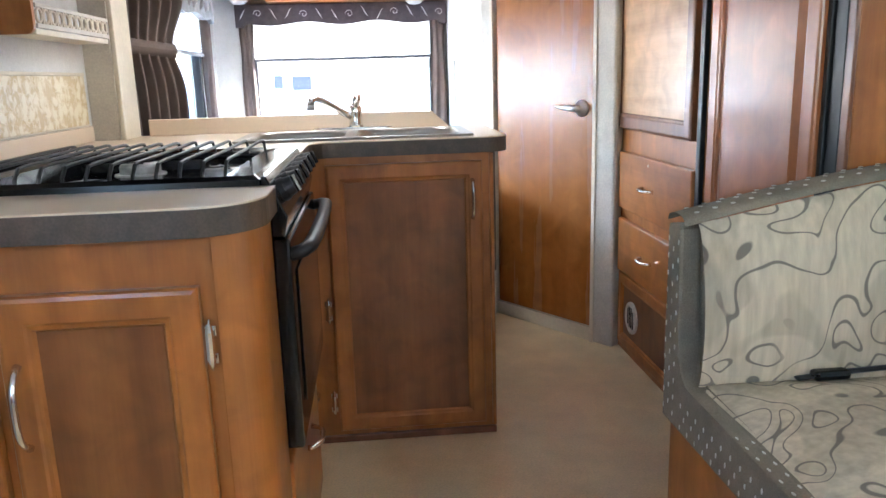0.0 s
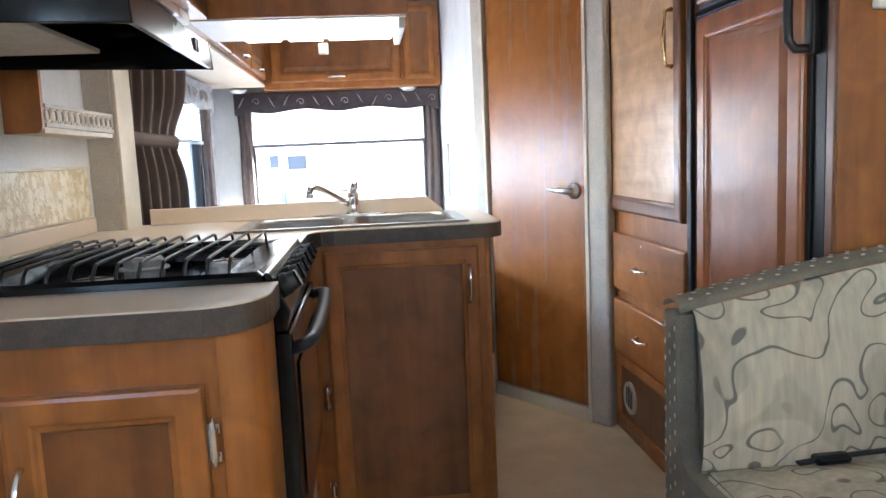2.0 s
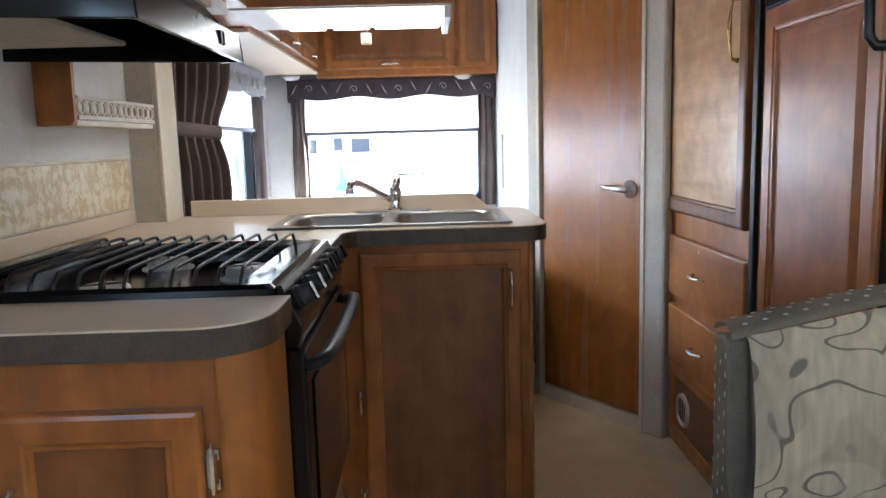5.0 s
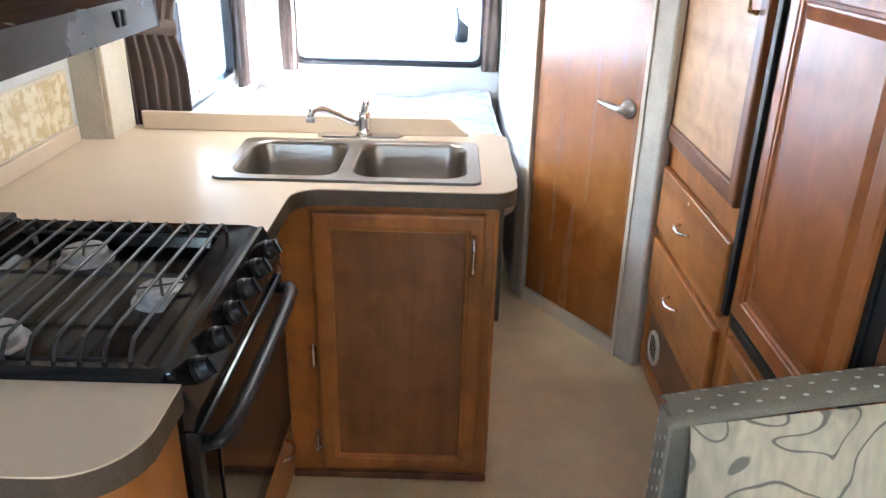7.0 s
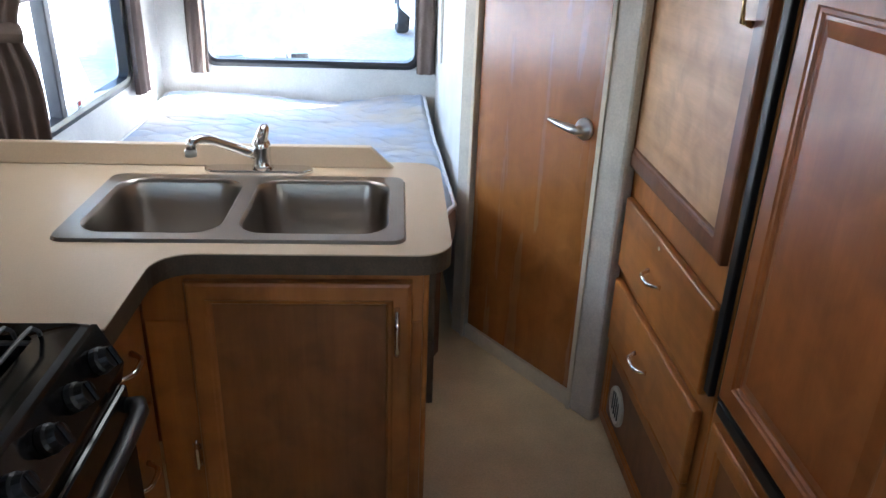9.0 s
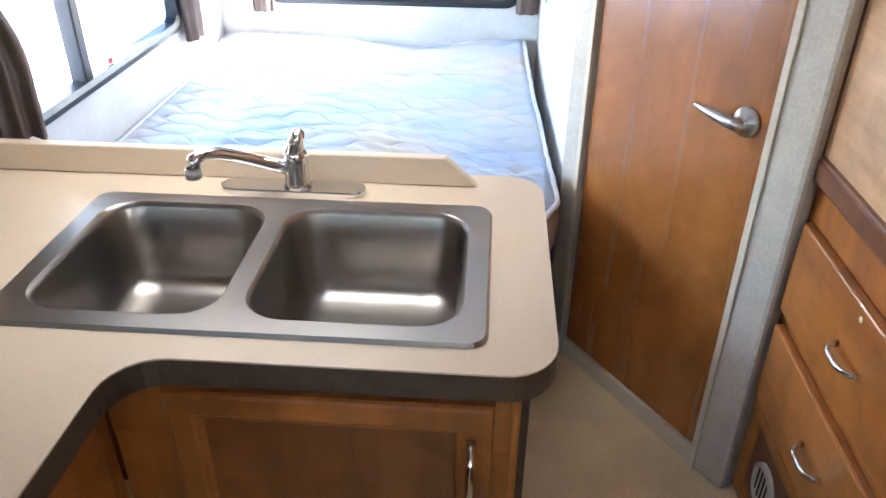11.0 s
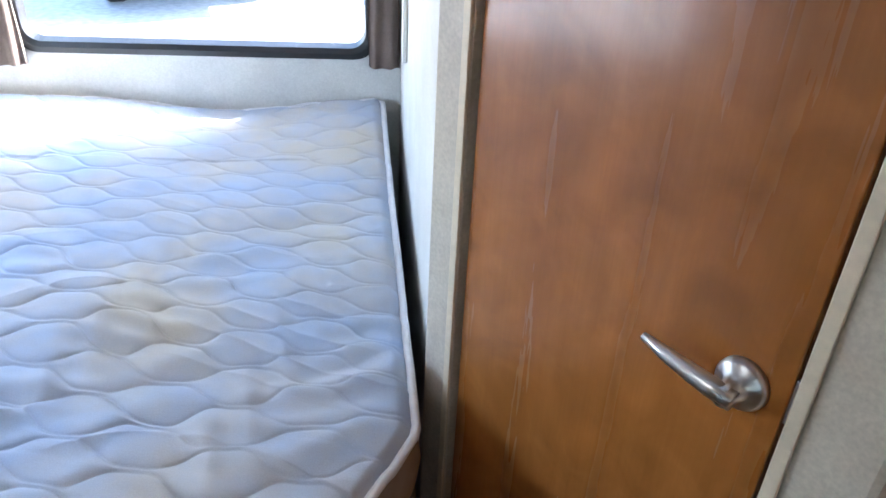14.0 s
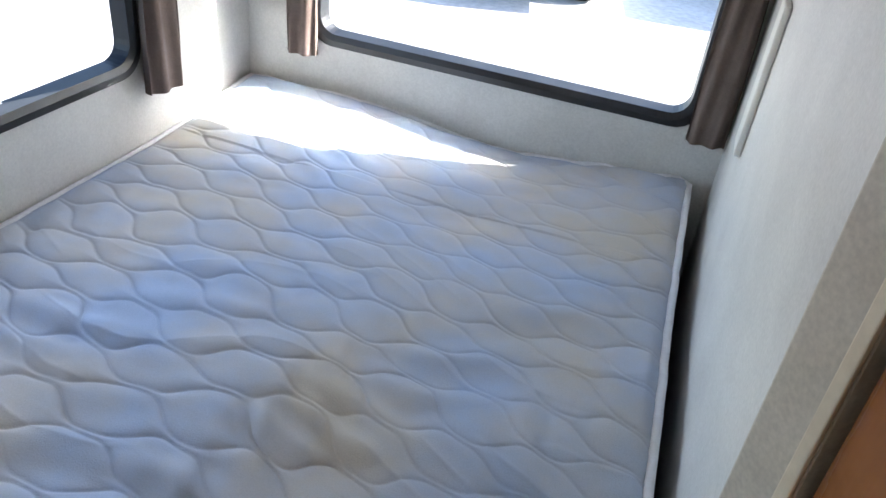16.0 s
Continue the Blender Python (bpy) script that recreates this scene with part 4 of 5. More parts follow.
part("lever", tube([(0.092, 0.443, CT + 0.074), (0.094, 0.442, CT + 0.088), (0.098, 0.439, CT + 0.102), (0.103, 0.435, CT + 0.114), (0.108, 0.431, CT + 0.120)], [0.021, 0.022, 0.020, 0.016, 0.008], 14, flat=0.75), CHROME, fc, smooth=True)
part("aerator", lathe([(0.0135, 0), (0.0135, 0.014), (0.010, 0.016)], (-0.048, 0.328, CT + 0.076), sides=16), NICKEL, fc, smooth=True)

# spice shelf
sh = thing("spice_shelf", (-0.69, 0.06, 1.215), "small wooden wall shelf with pierced gallery rail", "shelf")
side = [(-0.743, 1.218), (-0.668, 1.218)] + arc(-0.668, 1.236, 0.018, -90, 0, 4)[1:] + [(-0.650, 1.30)] + arc(-0.665, 1.37, 0.016, 0, 60, 4) + [(-0.70, 1.46), (-0.743, 1.46)]
part("side_panel", prism(side, "y", -0.215, -0.199, 0.002), W_UP, sh)
part("bottom_board", box((-0.743, -0.198, 1.218), (-0.652, 0.323, 1.232), 0.002), CREAM, sh)
bm = bmesh.new()
rail0, rail1 = 1.233, 1.292
box((-0.655, -0.198, rail0), (-0.646, 0.323, rail0 + 0.012), 0.002, bm=bm)
box((-0.655, -0.198, rail1 - 0.010), (-0.646, 0.323, rail1), 0.002, bm=bm)
part("gallery_rail", bm, TRIM, sh)
for i in range(12):
    y = -0.176 + i * 0.0432
    c = (rail0 + rail1) / 2 + 0.001
    part("gallery_ring", tube([(-0.6505, y + 0.0165 * math.cos(k * math.pi / 8), c + 0.0165 * math.sin(k * math.pi / 8)) for k in range(17)], 0.0035, 6), CREAM, sh)
    if i < 11:
        part("gallery_bead", box((-0.6545, y + 0.0195, rail0 + 0.011), (-0.6475, y + 0.0255, rail1 - 0.009), 0.001), CREAM, sh)

# range hood
hood = thing("range_hood", (-0.5, -0.66, 1.37), "black painted range hood with switches", "range hood")
H0, H1 = -0.965, -0.335
prof_out = [(XL + 0.002, 1.470), (-0.285, 1.470), (-0.245, 1.418), (-0.212, 1.405), (-0.206, 1.346)]
prof_in = [(-0.216, 1.346), (-0.221, 1.396), (-0.252, 1.409), (-0.291, 1.458), (XL + 0.002, 1.458)]
part("shell", prism(prof_out + prof_in, "y", H0, H1, 0.001), HOODGREY, hood)
for a, b in ((H0 - 0.006, H0 + 0.001), (H1 - 0.001, H1 + 0.006)):
    part("end_plate", prism([(XL + 0.002, 1.360), (XL + 0.002, 1.470), (-0.285, 1.470), (-0.245, 1.418), (-0.210, 1.405), (-0.205, 1.344)], "y", a, b, 0.002), BLACK, hood)
part("filter_plate", box((-0.70, H0 + 0.08, 1.372), (-0.42, H1 - 0.12, 1.382), 0.002), TRIM, hood, "pale grease filter")
part("rating_label", box((-0.40, H0 + 0.26, 1.4365), (-0.33, H0 + 0.42, 1.4385), 0.0004), TRIM, hood, "grey rating label")
for k in range(2):
    part("switch", box((-0.2110, -0.515 + k * 0.022, 1.364), (-0.2045, -0.503 + k * 0.022, 1.392), 0.002), BLACKMAT, hood, "black rocker switch")

# microwave cabinet
mc = thing("microwave_cabinet", (-0.5, -0.65, 1.495), "stained maple overhead cabinet round a microwave", "cabinet")
part("side_panel", box((XL + 0.002, -1.0, 1.472), (-0.277, -0.98, TOP - 0.002), 0.003), W_UP, mc)
part("side_panel", box((XL + 0.002, -0.32, 1.472), (-0.277, -0.302, TOP - 0.002), 0.003), W_UP, mc)
part("bottom_board", box((XL + 0.002, -0.9795, 1.472), (-0.277, -0.3205, 1.494), 0.002), W_Y, mc)
part("front_rail", box((-0.297, -0.9795, 1.4945), (-0.275, -0.3205, 1.521), 0.002), W_Y, mc)
part("front_rail", box((-0.297, -0.9795, 1.90), (-0.275, -0.3205, TOP - 0.002), 0.002), W_Y, mc)
mw = thing("microwave", (-0.5, -0.65, 1.546), "black built-in microwave oven", "microwave")
part("body", box((-0.70, -0.975, 1.523), (-0.285, -0.325, 1.895), 0.004), BLACKMAT, mw)
part("door", box((-0.284, -0.965, 1.576), (-0.261, -0.50, 1.885), 0.005), BLACK, mw, "black glass microwave door")
part("control_panel", box((-0.284, -0.495, 1.576), (-0.265, -0.335, 1.885), 0.003), BLACK, mw)
part("door_handle", tube([(-0.261, -0.90, 1.611), (-0.235, -0.89, 1.616), (-0.230, -0.75, 1.618), (-0.235, -0.56, 1.616), (-0.261, -0.55, 1.611)], 0.011, 10), BLACK, mw, smooth=True)
for k in range(10):
    part("vent_slat", box((-0.285, -0.955 + k * 0.062, 1.531), (-0.271, -0.955 + k * 0.062 + 0.046, 1.566), 0.003), BLACKMAT, mw)
for r in range(4):
    for c in range(3):
        part("key", box((-0.2652, -0.465 + c * 0.04, 1.63 + r * 0.035), (-0.2638, -0.437 + c * 0.04, 1.652 + r * 0.035), 0.0005), TRIM, mw)

# wall cabinet beyond the hood
wc = thing("wall_cabinet", (-0.5, -0.07, 1.547), "stained maple wall cabinet with one door", "cabinet")
part("body", box((XL + 0.002, -0.3015, 1.547), (-0.297, 0.1555, TOP - 0.002), 0.003), W_UP, wc)
d = panel_door(facing((-0.2968, -0.285, 1.59), (0, 1, 0), (1, 0, 0)), 0.40, 0.43, W_UP, wc, W_PANEL, 0.055, rise=0.02, raised=True)
bow_handle(facing((-0.276, -0.085, 1.625), (0, 1, 0), (1, 0, 0)), 0.10, CHROME, d)
ul = thing("under_cabinet_lamp", (-0.42, -0.2, 1.53), "small white under-cabinet lamp with round knob", "lamp")
part("housing", box((-0.47, -0.285, 1.515), (-0.33, 0.06, 1.5465), 0.006), WHITE, ul)
part("knob", lathe([(0.014, 0), (0.016, 0.012), (0.010, 0.024), (0, 0.026)], (-0.30, -0.255, 1.48), (0.2, 0, 1), 16), WHITE, ul, smooth=True)

# cabinet that hangs over the sink
hc = thing("hanging_cabinet", (-0.03, 0.33, 1.547), "stained maple hanging cabinet over the sink", "cabinet")
part("body", box((XL + 0.002, 0.158, 1.563), (0.292, 0.598, TOP - 0.002), 0.003), W_UP, hc)
part("face_frame", box((-0.311, 0.146, 1.547), (0.294, 0.1575, TOP - 0.002), 0.003), W_UP, hc)
d = panel_door(facing((-0.262, 0.1455, 1.628), (1, 0, 0), (0, -1, 0)), 0.470, 0.395, W_UP, hc, W_UP, 0.055, rise=0.035, raised=True)
bow_handle(facing((-0.02, 0.124, 1.652), (1, 0, 0), (0, -1, 0)), 0.11, CHROME, d)
lf = thing("fluorescent_light", (0.0, 0.34, 1.53), "lit fluorescent fixture under the cabinet", "light fixture")
part("pan", box((-0.36, 0.185, 1.547), (0.290, 0.590, 1.5625), 0.002), WHITE, lf)
for a, b in ((-0.245, -0.125), (-0.100, 0.022), (0.040, 0.258)):
    part("diffuser", box((a, 0.215, 1.536), (b, 0.56, 1.5468), 0.004), TUBE_LIGHT, lf, "lit white diffuser")
part("end_bracket", box((0.266, 0.20, 1.515), (0.288, 0.56, 1.5468), 0.004), WHITE, lf)
part("pull_chain", tube([(0.03, 0.30, 1.536), (0.03, 0.301, 1.49)], 0.0022, 6), BRASS, lf)
part("pull_tab", box((0.012, 0.294, 1.455), (0.044, 0.308, 1.490), 0.004), CREAM, lf, "cream pull tab")

# overhead cabinets round the bed
bc = thing("bed_cabinet", (-0.56, 1.4, 1.58), "stained maple overhead cabinet along the bed", "cabinet")
part("body", box((XL + 0.002, 0.605, 1.559), (-0.412, 2.298, TOP - 0.002), 0.003), W_Y, bc)
part("bottom_board", box((XL + 0.002, 0.605, 1.545), (-0.400, 2.298, 1.5585), 0.002), LAMINATE, bc, "pale laminate underside")
for a in (0.63, 1.19, 1.75):
    d = panel_door(facing((-0.4118, a, 1.585), (0, 1, 0), (1, 0, 0)), 0.53, 0.42, W_UP, bc, W_PANEL, 0.055, raised=True)
    bow_handle(facing((-0.391, a + 0.275, 1.611), (0, 1, 0), (1, 0, 0)), 0.10, CHROME, d)
rc = thing("rear_cabinet", (0.1, 2.4, 1.56), "stained maple overhead cabinet above the rear window", "cabinet")
part("body", box((-0.410, 2.30, 1.527), (0.612, YB - 0.003, 2.003), 0.003), W_UP, rc)
d = panel_door(facing((-0.36, 2.2995, 1.565), (1, 0, 0), (0, -1, 0)), 0.74, 0.41, W_UP, rc, W_PANEL, 0.055, raised=True)
bow_handle(facing((0.01, 2.279, 1.59), (1, 0, 0), (0, -1, 0)), 0.11, CHROME, d)
panel_door(facing((0.405, 2.2995, 1.565), (1, 0, 0), (0, -1, 0)), 0.175, 0.41, W_UP, rc, W_PANEL, 0.035)
for x in (-0.57, 0.425):
    pk = thing("puck_light", (x, 2.40, 1.545), "small white puck light under the cabinet", "lamp", "puck lights")
    z0 = 1.5265 if x > -0.4 else 1.5445
    part("lens", lathe([(0.0, -0.024), (0.03, -0.020), (0.042, -0.010), (0.046, -0.0005)], (x, 2.40, z0), sides=24), WHITE, pk, smooth=True)
    part("collar", lathe([(0.050, -0.006), (0.052, -0.0002), (0.046, -0.0001)], (x, 2.40, z0), sides=24), CREAM, pk, smooth=True)

# ---- tall cabinet and refrigerator ----
FX = 1.105
tc_ = thing("tall_cabinet", (1.35, 0.33, 0), "stained maple pantry cabinet with oak door and drawers", "cabinet")
part("body", box((FX, -0.062, 0), (XR - 0.003, 0.720, TOP - 0.002), 0.003), W_UP, tc_)
d = panel_door(facing((FX - 0.0003, 0.712, 0.880), (0, -1, 0), (-1, 0, 0)), 0.708, 1.08, W_DARK, tc_, W_OAK, 0.058, 0.022, rise=0.05, panel_label="pale oak grained panel")
hb = facing((FX - 0.0223, 0.055, 1.44), (0, -1, 0), (-1, 0, 0))
hpts = [hb @ Vector((0, o, s)) for o, s in ((0.001, -0.085), (0.022, -0.080), (0.024, -0.05), (0.028, 0.0), (0.024, 0.05), (0.022, 0.080), (0.001, 0.085))]
part("handle", tube(hpts, [0.008, 0.006, 0.0035, 0.008, 0.0035, 0.006, 0.008], 10), BRASS, d, "polished brass pull", smooth=True)
for zz0, zz1 in ((0.578, 0.795), (0.330, 0.538)):
    d = part("drawer_front", box((FX - 0.022, -0.024, zz0), (FX - 0.0003, 0.645, zz1), 0.006), W_Y, tc_)
    bow_handle(facing((FX - 0.0222, 0.330, (zz0 + zz1) / 2), (0, -1, 0), (-1, 0, 0)), 0.10, CHROME, d)
part("keyhole", lathe([(0.006, 0), (0.004, 0.002), (0, 0.002)], (FX - 0.022, 0.335, 0.770), (-1, 0, 0), 12), CREAM, tc_)
vp = panel_door(facing((FX - 0.0003, 0.655, 0.03), (0, -1, 0), (-1, 0, 0)), 0.675, 0.29, W_UP, tc_, W_DARK, 0.05, 0.014, name="vent_panel")
part("vent_ring", lathe([(0.062, 0), (0.062, 0.008), (0.052, 0.012), (0.046, 0.004)], (FX - 0.006, 0.50, 0.17), (-1, 0, 0), 28), TRIM, vp, "grey round furnace vent")
for k in range(5):
    part("vent_slat", tube([(FX - 0.010, 0.50 + (k - 2) * 0.018, 0.17 - 0.04), (FX - 0.010, 0.50 + (k - 2) * 0.018, 0.17 + 0.04)], 0.003, 6), BLACKMAT, vp)

fr = thing("refrigerator", (1.35, -0.36, 0.64), "two door refrigerator with cherry wood panels", "refrigerator")
F0, F1 = -0.700, -0.066
part("body", box((FX + 0.03, F0, 0.625), (XR - 0.01, F1, 2.03), 0.003), BLACKMAT, fr)
part("face_frame", box((FX - 0.004, F0, 0.600), (FX + 0.0295, F0 + 0.045, 2.03), 0.004), BLACKMAT, fr)
part("face_frame", box((FX + 0.002, F1 - 0.045, 0.600), (FX + 0.0295, F1 + 0.002, 2.03), 0.003), BLACKMAT, fr)
part("base_strip", box((FX - 0.020, F0 + 0.046, 0.601), (FX + 0.0295, F1 - 0.046, 0.630), 0.003), BLACKMAT, fr)
# Black strip put in for the shade of the gap beside the pantry.
part("side_trim", box((FX - 0.016, F1 + 0.006, 0.601), (FX - 0.0005, F1 + 0.034, 2.03), 0.003), BLACKMAT, fr, "black strip standing in for the shaded gap")
for z0, z1, hz in ((0.645, 1.465, 1.385), (1.502, 2.000, 1.632)):
    part("door_body", box((FX - 0.012, F0 + 0.046, z0 - 0.012), (FX + 0.029, F1 - 0.046, z1 + 0.006), 0.004), BLACKMAT, fr)
    d = panel_door(facing((FX - 0.0123, F1 - 0.052, z0), (0, -1, 0), (-1, 0, 0)), F1 - F0 - 0.111, z1 - z0, W_FRIDGE, fr, W_FRIDGE, 0.062, 0.014, raised=True)
    hy = F0 + 0.040
    loop = [(FX - 0.010, hy, hz - 0.075), (FX - 0.045, hy + 0.012, hz - 0.073), (FX - 0.058, hy + 0.016, hz - 0.055), (FX - 0.060, hy + 0.016, hz), (FX - 0.058, hy + 0.016, hz + 0.055), (FX - 0.045, hy + 0.012, hz + 0.073), (FX - 0.010, hy, hz + 0.075)]
    part("handle", tube(loop, 0.0105, 10), BLACKMAT, d, "chunky black handle", smooth=True)
    part("latch_block", box((FX - 0.024, F0 + 0.022, hz - 0.088), (FX - 0.003, F0 + 0.052, hz + 0.088), 0.005), BLACKMAT, d)
part("gap_trim", box((FX - 0.016, F0 + 0.046, 1.469), (FX + 0.02, F1 - 0.025, 1.487), 0.004), BLACK, fr)
fb = thing("fridge_base_cabinet", (1.35, -0.38, 0), "stained maple base cabinet below the refrigerator", "cabinet")
part("body", box((FX, F0, 0), (XR - 0.01, F1, 0.598), 0.003), W_UP, fb)
panel_door(facing((FX - 0.0003, F1 - 0.04, 0.05), (0, -1, 0), (-1, 0, 0)), 0.56, 0.52, W_UP, fb, W_PANEL, 0.055)
ep = thing("refrigerator_surround", (1.36, -0.69, 0), "tall maple surround beside the refrigerator", "cabinet")
part("board", box((FX + 0.003, -0.726, 0), (XR - 0.003, -0.7015, TOP - 0.002), 0.003), W_UP, ep)
part("edge_strip", box((FX - 0.006, -0.729, 0), (FX + 0.0025, -0.7012, TOP - 0.002), 0.003), W_DARK, ep)
th = thing("thermostat", (1.22, -0.75, 1.42), "white wall thermostat with small display", "thermostat")
part("case", box((1.175, -0.749, 1.375), (1.285, -0.7265, 1.48), 0.006), WHITE, th)
part("display", box((1.20, -0.7505, 1.44), (1.26, -0.7495, 1.465), 0.0004), TRIM, th)
for k in range(3):
    part("button", box((1.20 + k * 0.024, -0.7515, 1.385), (1.216 + k * 0.024, -0.7495, 1.398), 0.0008), BLACKMAT, th)

# flag sticker on the oak door
fl = thing("flag", (FX - 0.03, 0.27, 1.68), "small stars and stripes flag sheet hung aslant", "flag")
c00, c10, c01 = Vector((FX - 0.0255, 0.423, 1.673)), Vector((FX - 0.0255, 0.090, 1.683)), Vector((FX - 0.0255, 0.420, 1.880))


def flag_patch(u0, v0, u1, v1, lift):
    bm = bmesh.new()
    n = 8
    rows = []
    for w in (0.0, 0.0006):
        for v in (v0, v1):
            rows.append([bm.verts.new(c00 + (c10 - c00) * u + (c01 - c00) * v + Vector((-lift - w - 0.004 * math.sin(u * 5) ** 2, 0, -0.012 * math.sin(u * 6)))) for u in [u0 + (u1 - u0) * k / n for k in range(n + 1)]])
    for k in range(n):
        bm.faces.new((rows[0][k], rows[0][k + 1], rows[1][k + 1], rows[1][k]))
        bm.faces.new((rows[2][k], rows[2][k + 1], rows[3][k + 1], rows[3][k]))
    return bm


for k in range(13):
    part("stripe", flag_patch(0, k / 13, 1, (k + 1) / 13, 0.0), RED if k % 2 == 0 else FLAGWHITE, fl)
part("canton", flag_patch(0, 6 / 13, 0.42, 1, 0.0015), BLUE, fl)
bm = bmesh.new()
for r in range(7):
    for c in range(6):
        u, v = 0.035 + c * 0.07, 6 / 13 + 0.05 + r * 0.075
        p = c00 + (c10 - c00) * u + (c01 - c00) * v + Vector((-0.0035 - 0.004 * math.sin(u * 5) ** 2, 0, -0.012 * math.sin(u * 6)))
        lathe([(0.005, 0), (0.0022, 0.0004), (0.0, 0.0004)], p, (-1, 0, 0), 5, bm)
tagged(part("stars", bm, FLAGWHITE, fl), kind="stuff")

# ---- dinette bench ----
bn = thing("dinette_bench", (1.15, -1.1, 0), "dinette bench with swirl patterned cushions and dotted edging", "bench")
BX0, BX1, BY = 0.732, XR - 0.005, -0.7315
part("base", box((BX0 + 0.012, -1.75, 0), (BX1, BY - 0.02, 0.368), 0.004), W_UP, bn, "stained maple bench base")
side = ([(BY, 0.372), (BY, 0.788)] + [(BY - 0.05, 0.795), (BY - 0.062, 0.786), (BY - 0.075, 0.53)] + arc(BY - 0.135, 0.53, 0.06, 0, -80, 5)[1:] + [(-1.72, 0.455), (-1.745, 0.435), (-1.75, 0.372)])
part("side_welt", prism(side, "x", BX0, BX0 + 0.045, 0.008), WELT, bn, "olive grey dotted side edging")


def back_top(x):
    return 0.805 + 0.095 * np.sin(np.clip((x - BX0) / 0.85, 0, 1) * np.pi * 0.62)


def back_fn(u, v):
    x = BX0 + 0.030 + u * (BX1 - BX0 - 0.030)
    top = back_top(x) - 0.012
    z = 0.47 + v * (top - 0.47)
    bulge = 0.035 * np.sin(np.pi * np.clip(v, 0, 1)) ** 0.6 + 0.012 * (1 - (2 * u - 1) ** 8)
    y = BY - 0.075 - bulge - 0.03 * (1 - v)
    return x, y, z


part("back_cushion", grid_sheet(back_fn, 60, 30), SWIRL, bn, smooth=True)


def rim_fn(u, v):
    x = BX0 + u * (BX1 - BX0)
    ang = v * np.pi
    y = BY - 0.042 + 0.042 * np.cos(ang)
    z = back_top(x) - 0.010 + 0.020 * np.sin(ang) ** 0.7
    return x, y, z


part("top_welt", grid_sheet(rim_fn, 50, 12), WELT, bn, "olive grey dotted top edging", smooth=True)
part("back_board", box((BX0 + 0.046, BY - 0.07, 0.372), (BX1, BY - 0.004, 0.775), 0.004), WELT, bn)


def seat_fn(u, v):
    x = BX0 + 0.030 + u * (BX1 - BX0 - 0.030)
    y = BY - 0.085 - v * 0.90
    e = np.minimum(u * 0.8, np.minimum(v * 0.9, (1 - v) * 0.9))
    z = 0.462 + 0.035 * np.clip(e / 0.12, 0, 1) ** 0.5 + 0.004 * np.sin(9 * x + 7 * y)
    return x, y, z


part("seat_cushion", grid_sheet(seat_fn, 50, 50), SWIRL, bn, smooth=True)
part("seat_core", box((BX0 + 0.046, BY - 0.99, 0.372), (BX1, BY - 0.08, 0.461), 0.004), WELT, bn)
bm = bmesh.new()
rnd = random.Random(4)


def dash(p, along, nrm):
    s = along.cross(nrm)
    loop = [p + along * (0.0055 * math.cos(a)) + s * (0.0022 * math.sin(a)) for a in [k * math.pi / 4 for k in range(8)]]
    v1 = [bm.verts.new(q) for q in loop]
    v2 = [bm.verts.new(q + nrm * 0.0012) for q in loop]
    bm.faces.new(v2)
    for k in range(8):
        bm.faces.new((v1[k], v1[(k + 1) % 8], v2[(k + 1) % 8], v2[k]))


for row, yy in enumerate((BY - 0.012, BY - 0.036, BY - 0.060)):
    for k in range(14):
        z = 0.40 + k * 0.036 + (row % 2) * 0.018
        if z < 0.775:
            dash(Vector((BX0 - 0.0004, yy, z)), Vector((0, 0, 1)), Vector((-1, 0, 0)))
for row, zz in enumerate((0.388, 0.411, 0.434)):
    for k in range(30):
        y = BY - 0.10 - k * 0.036 - (row % 2) * 0.018
        dash(Vector((BX0 - 0.0004, y, zz)), Vector((0, 0, 1)), Vector((-1, 0, 0)))
for row, vv in enumerate((0.3, 0.5, 0.7)):
    for k in range(28):
        x = BX0 + 0.03 + k * 0.036 + (row % 2) * 0.018
        px, py, pz = rim_fn(np.array((x - BX0) / (BX1 - BX0)), np.array(vv))
        dash(Vector((float(px), float(py), float(pz) + 0.0002)), Vector((1, 0, 0)), Vector((0, math.cos(vv * math.pi), math.sin(vv * math.pi))).normalized())
for row, xx in enumerate((BX0 + 0.012, BX0 + 0.032)):
    for k in range(30):
        y = BY - 0.13 - k * 0.036 - (row % 2) * 0.018
        dash(Vector((xx, y, 0.4665)), Vector((0, 1, 0)), Vector((0, 0, 1)))
tagged(part("woven_dash", bm, DOT, bn, "pale woven dashes"), kind="stuff")
belt = thing("seat_belt", (1.10, -0.88, 0.46), "black seat belt with buckle lying on the cushion", "seat belt")
part("strap", tube([(0.94, -0.884, 0.500), (1.04, -0.876, 0.504), (1.2, -0.868, 0.506), (1.45, -0.864, 0.506)], 0.010, 8, flat=0.4), BLACKMAT, belt)
part("buckle", box((0.970, -0.898, 0.494), (1.045, -0.868, 0.514), 0.009, 3), BLACK, belt)

# ---- ceiling fittings ----
det = thing("smoke_detector", (0.924, 0.762, TOP), "cream round smoke detector on the ceiling", "smoke detector")
part("case", lathe([(0.062, 0), (0.062, -0.014), (0.054, -0.030), (0.030, -0.036), (0, -0.037)], (0.924, 0.762, TOP - 0.0005), sides=28), CREAM, det, smooth=True)
for x, y in ((0.35, 0.10), (0.56, 0.02)):
    v = thing("ceiling_vent", (x, y, TOP), "white oval ceiling air vent", "vent", "ceiling vents")
    part("ring", lathe([(0.075, 0), (0.075, -0.006), (0.062, -0.014), (0.052, -0.010)], (x, y, TOP - 0.0005), sides=32), WHITE, v, smooth=True)
    part("grille", lathe([(0.052, -0.008), (0.03, -0.012), (0, -0.012)], (x, y, TOP - 0.0005), sides=32), TRIM, v)
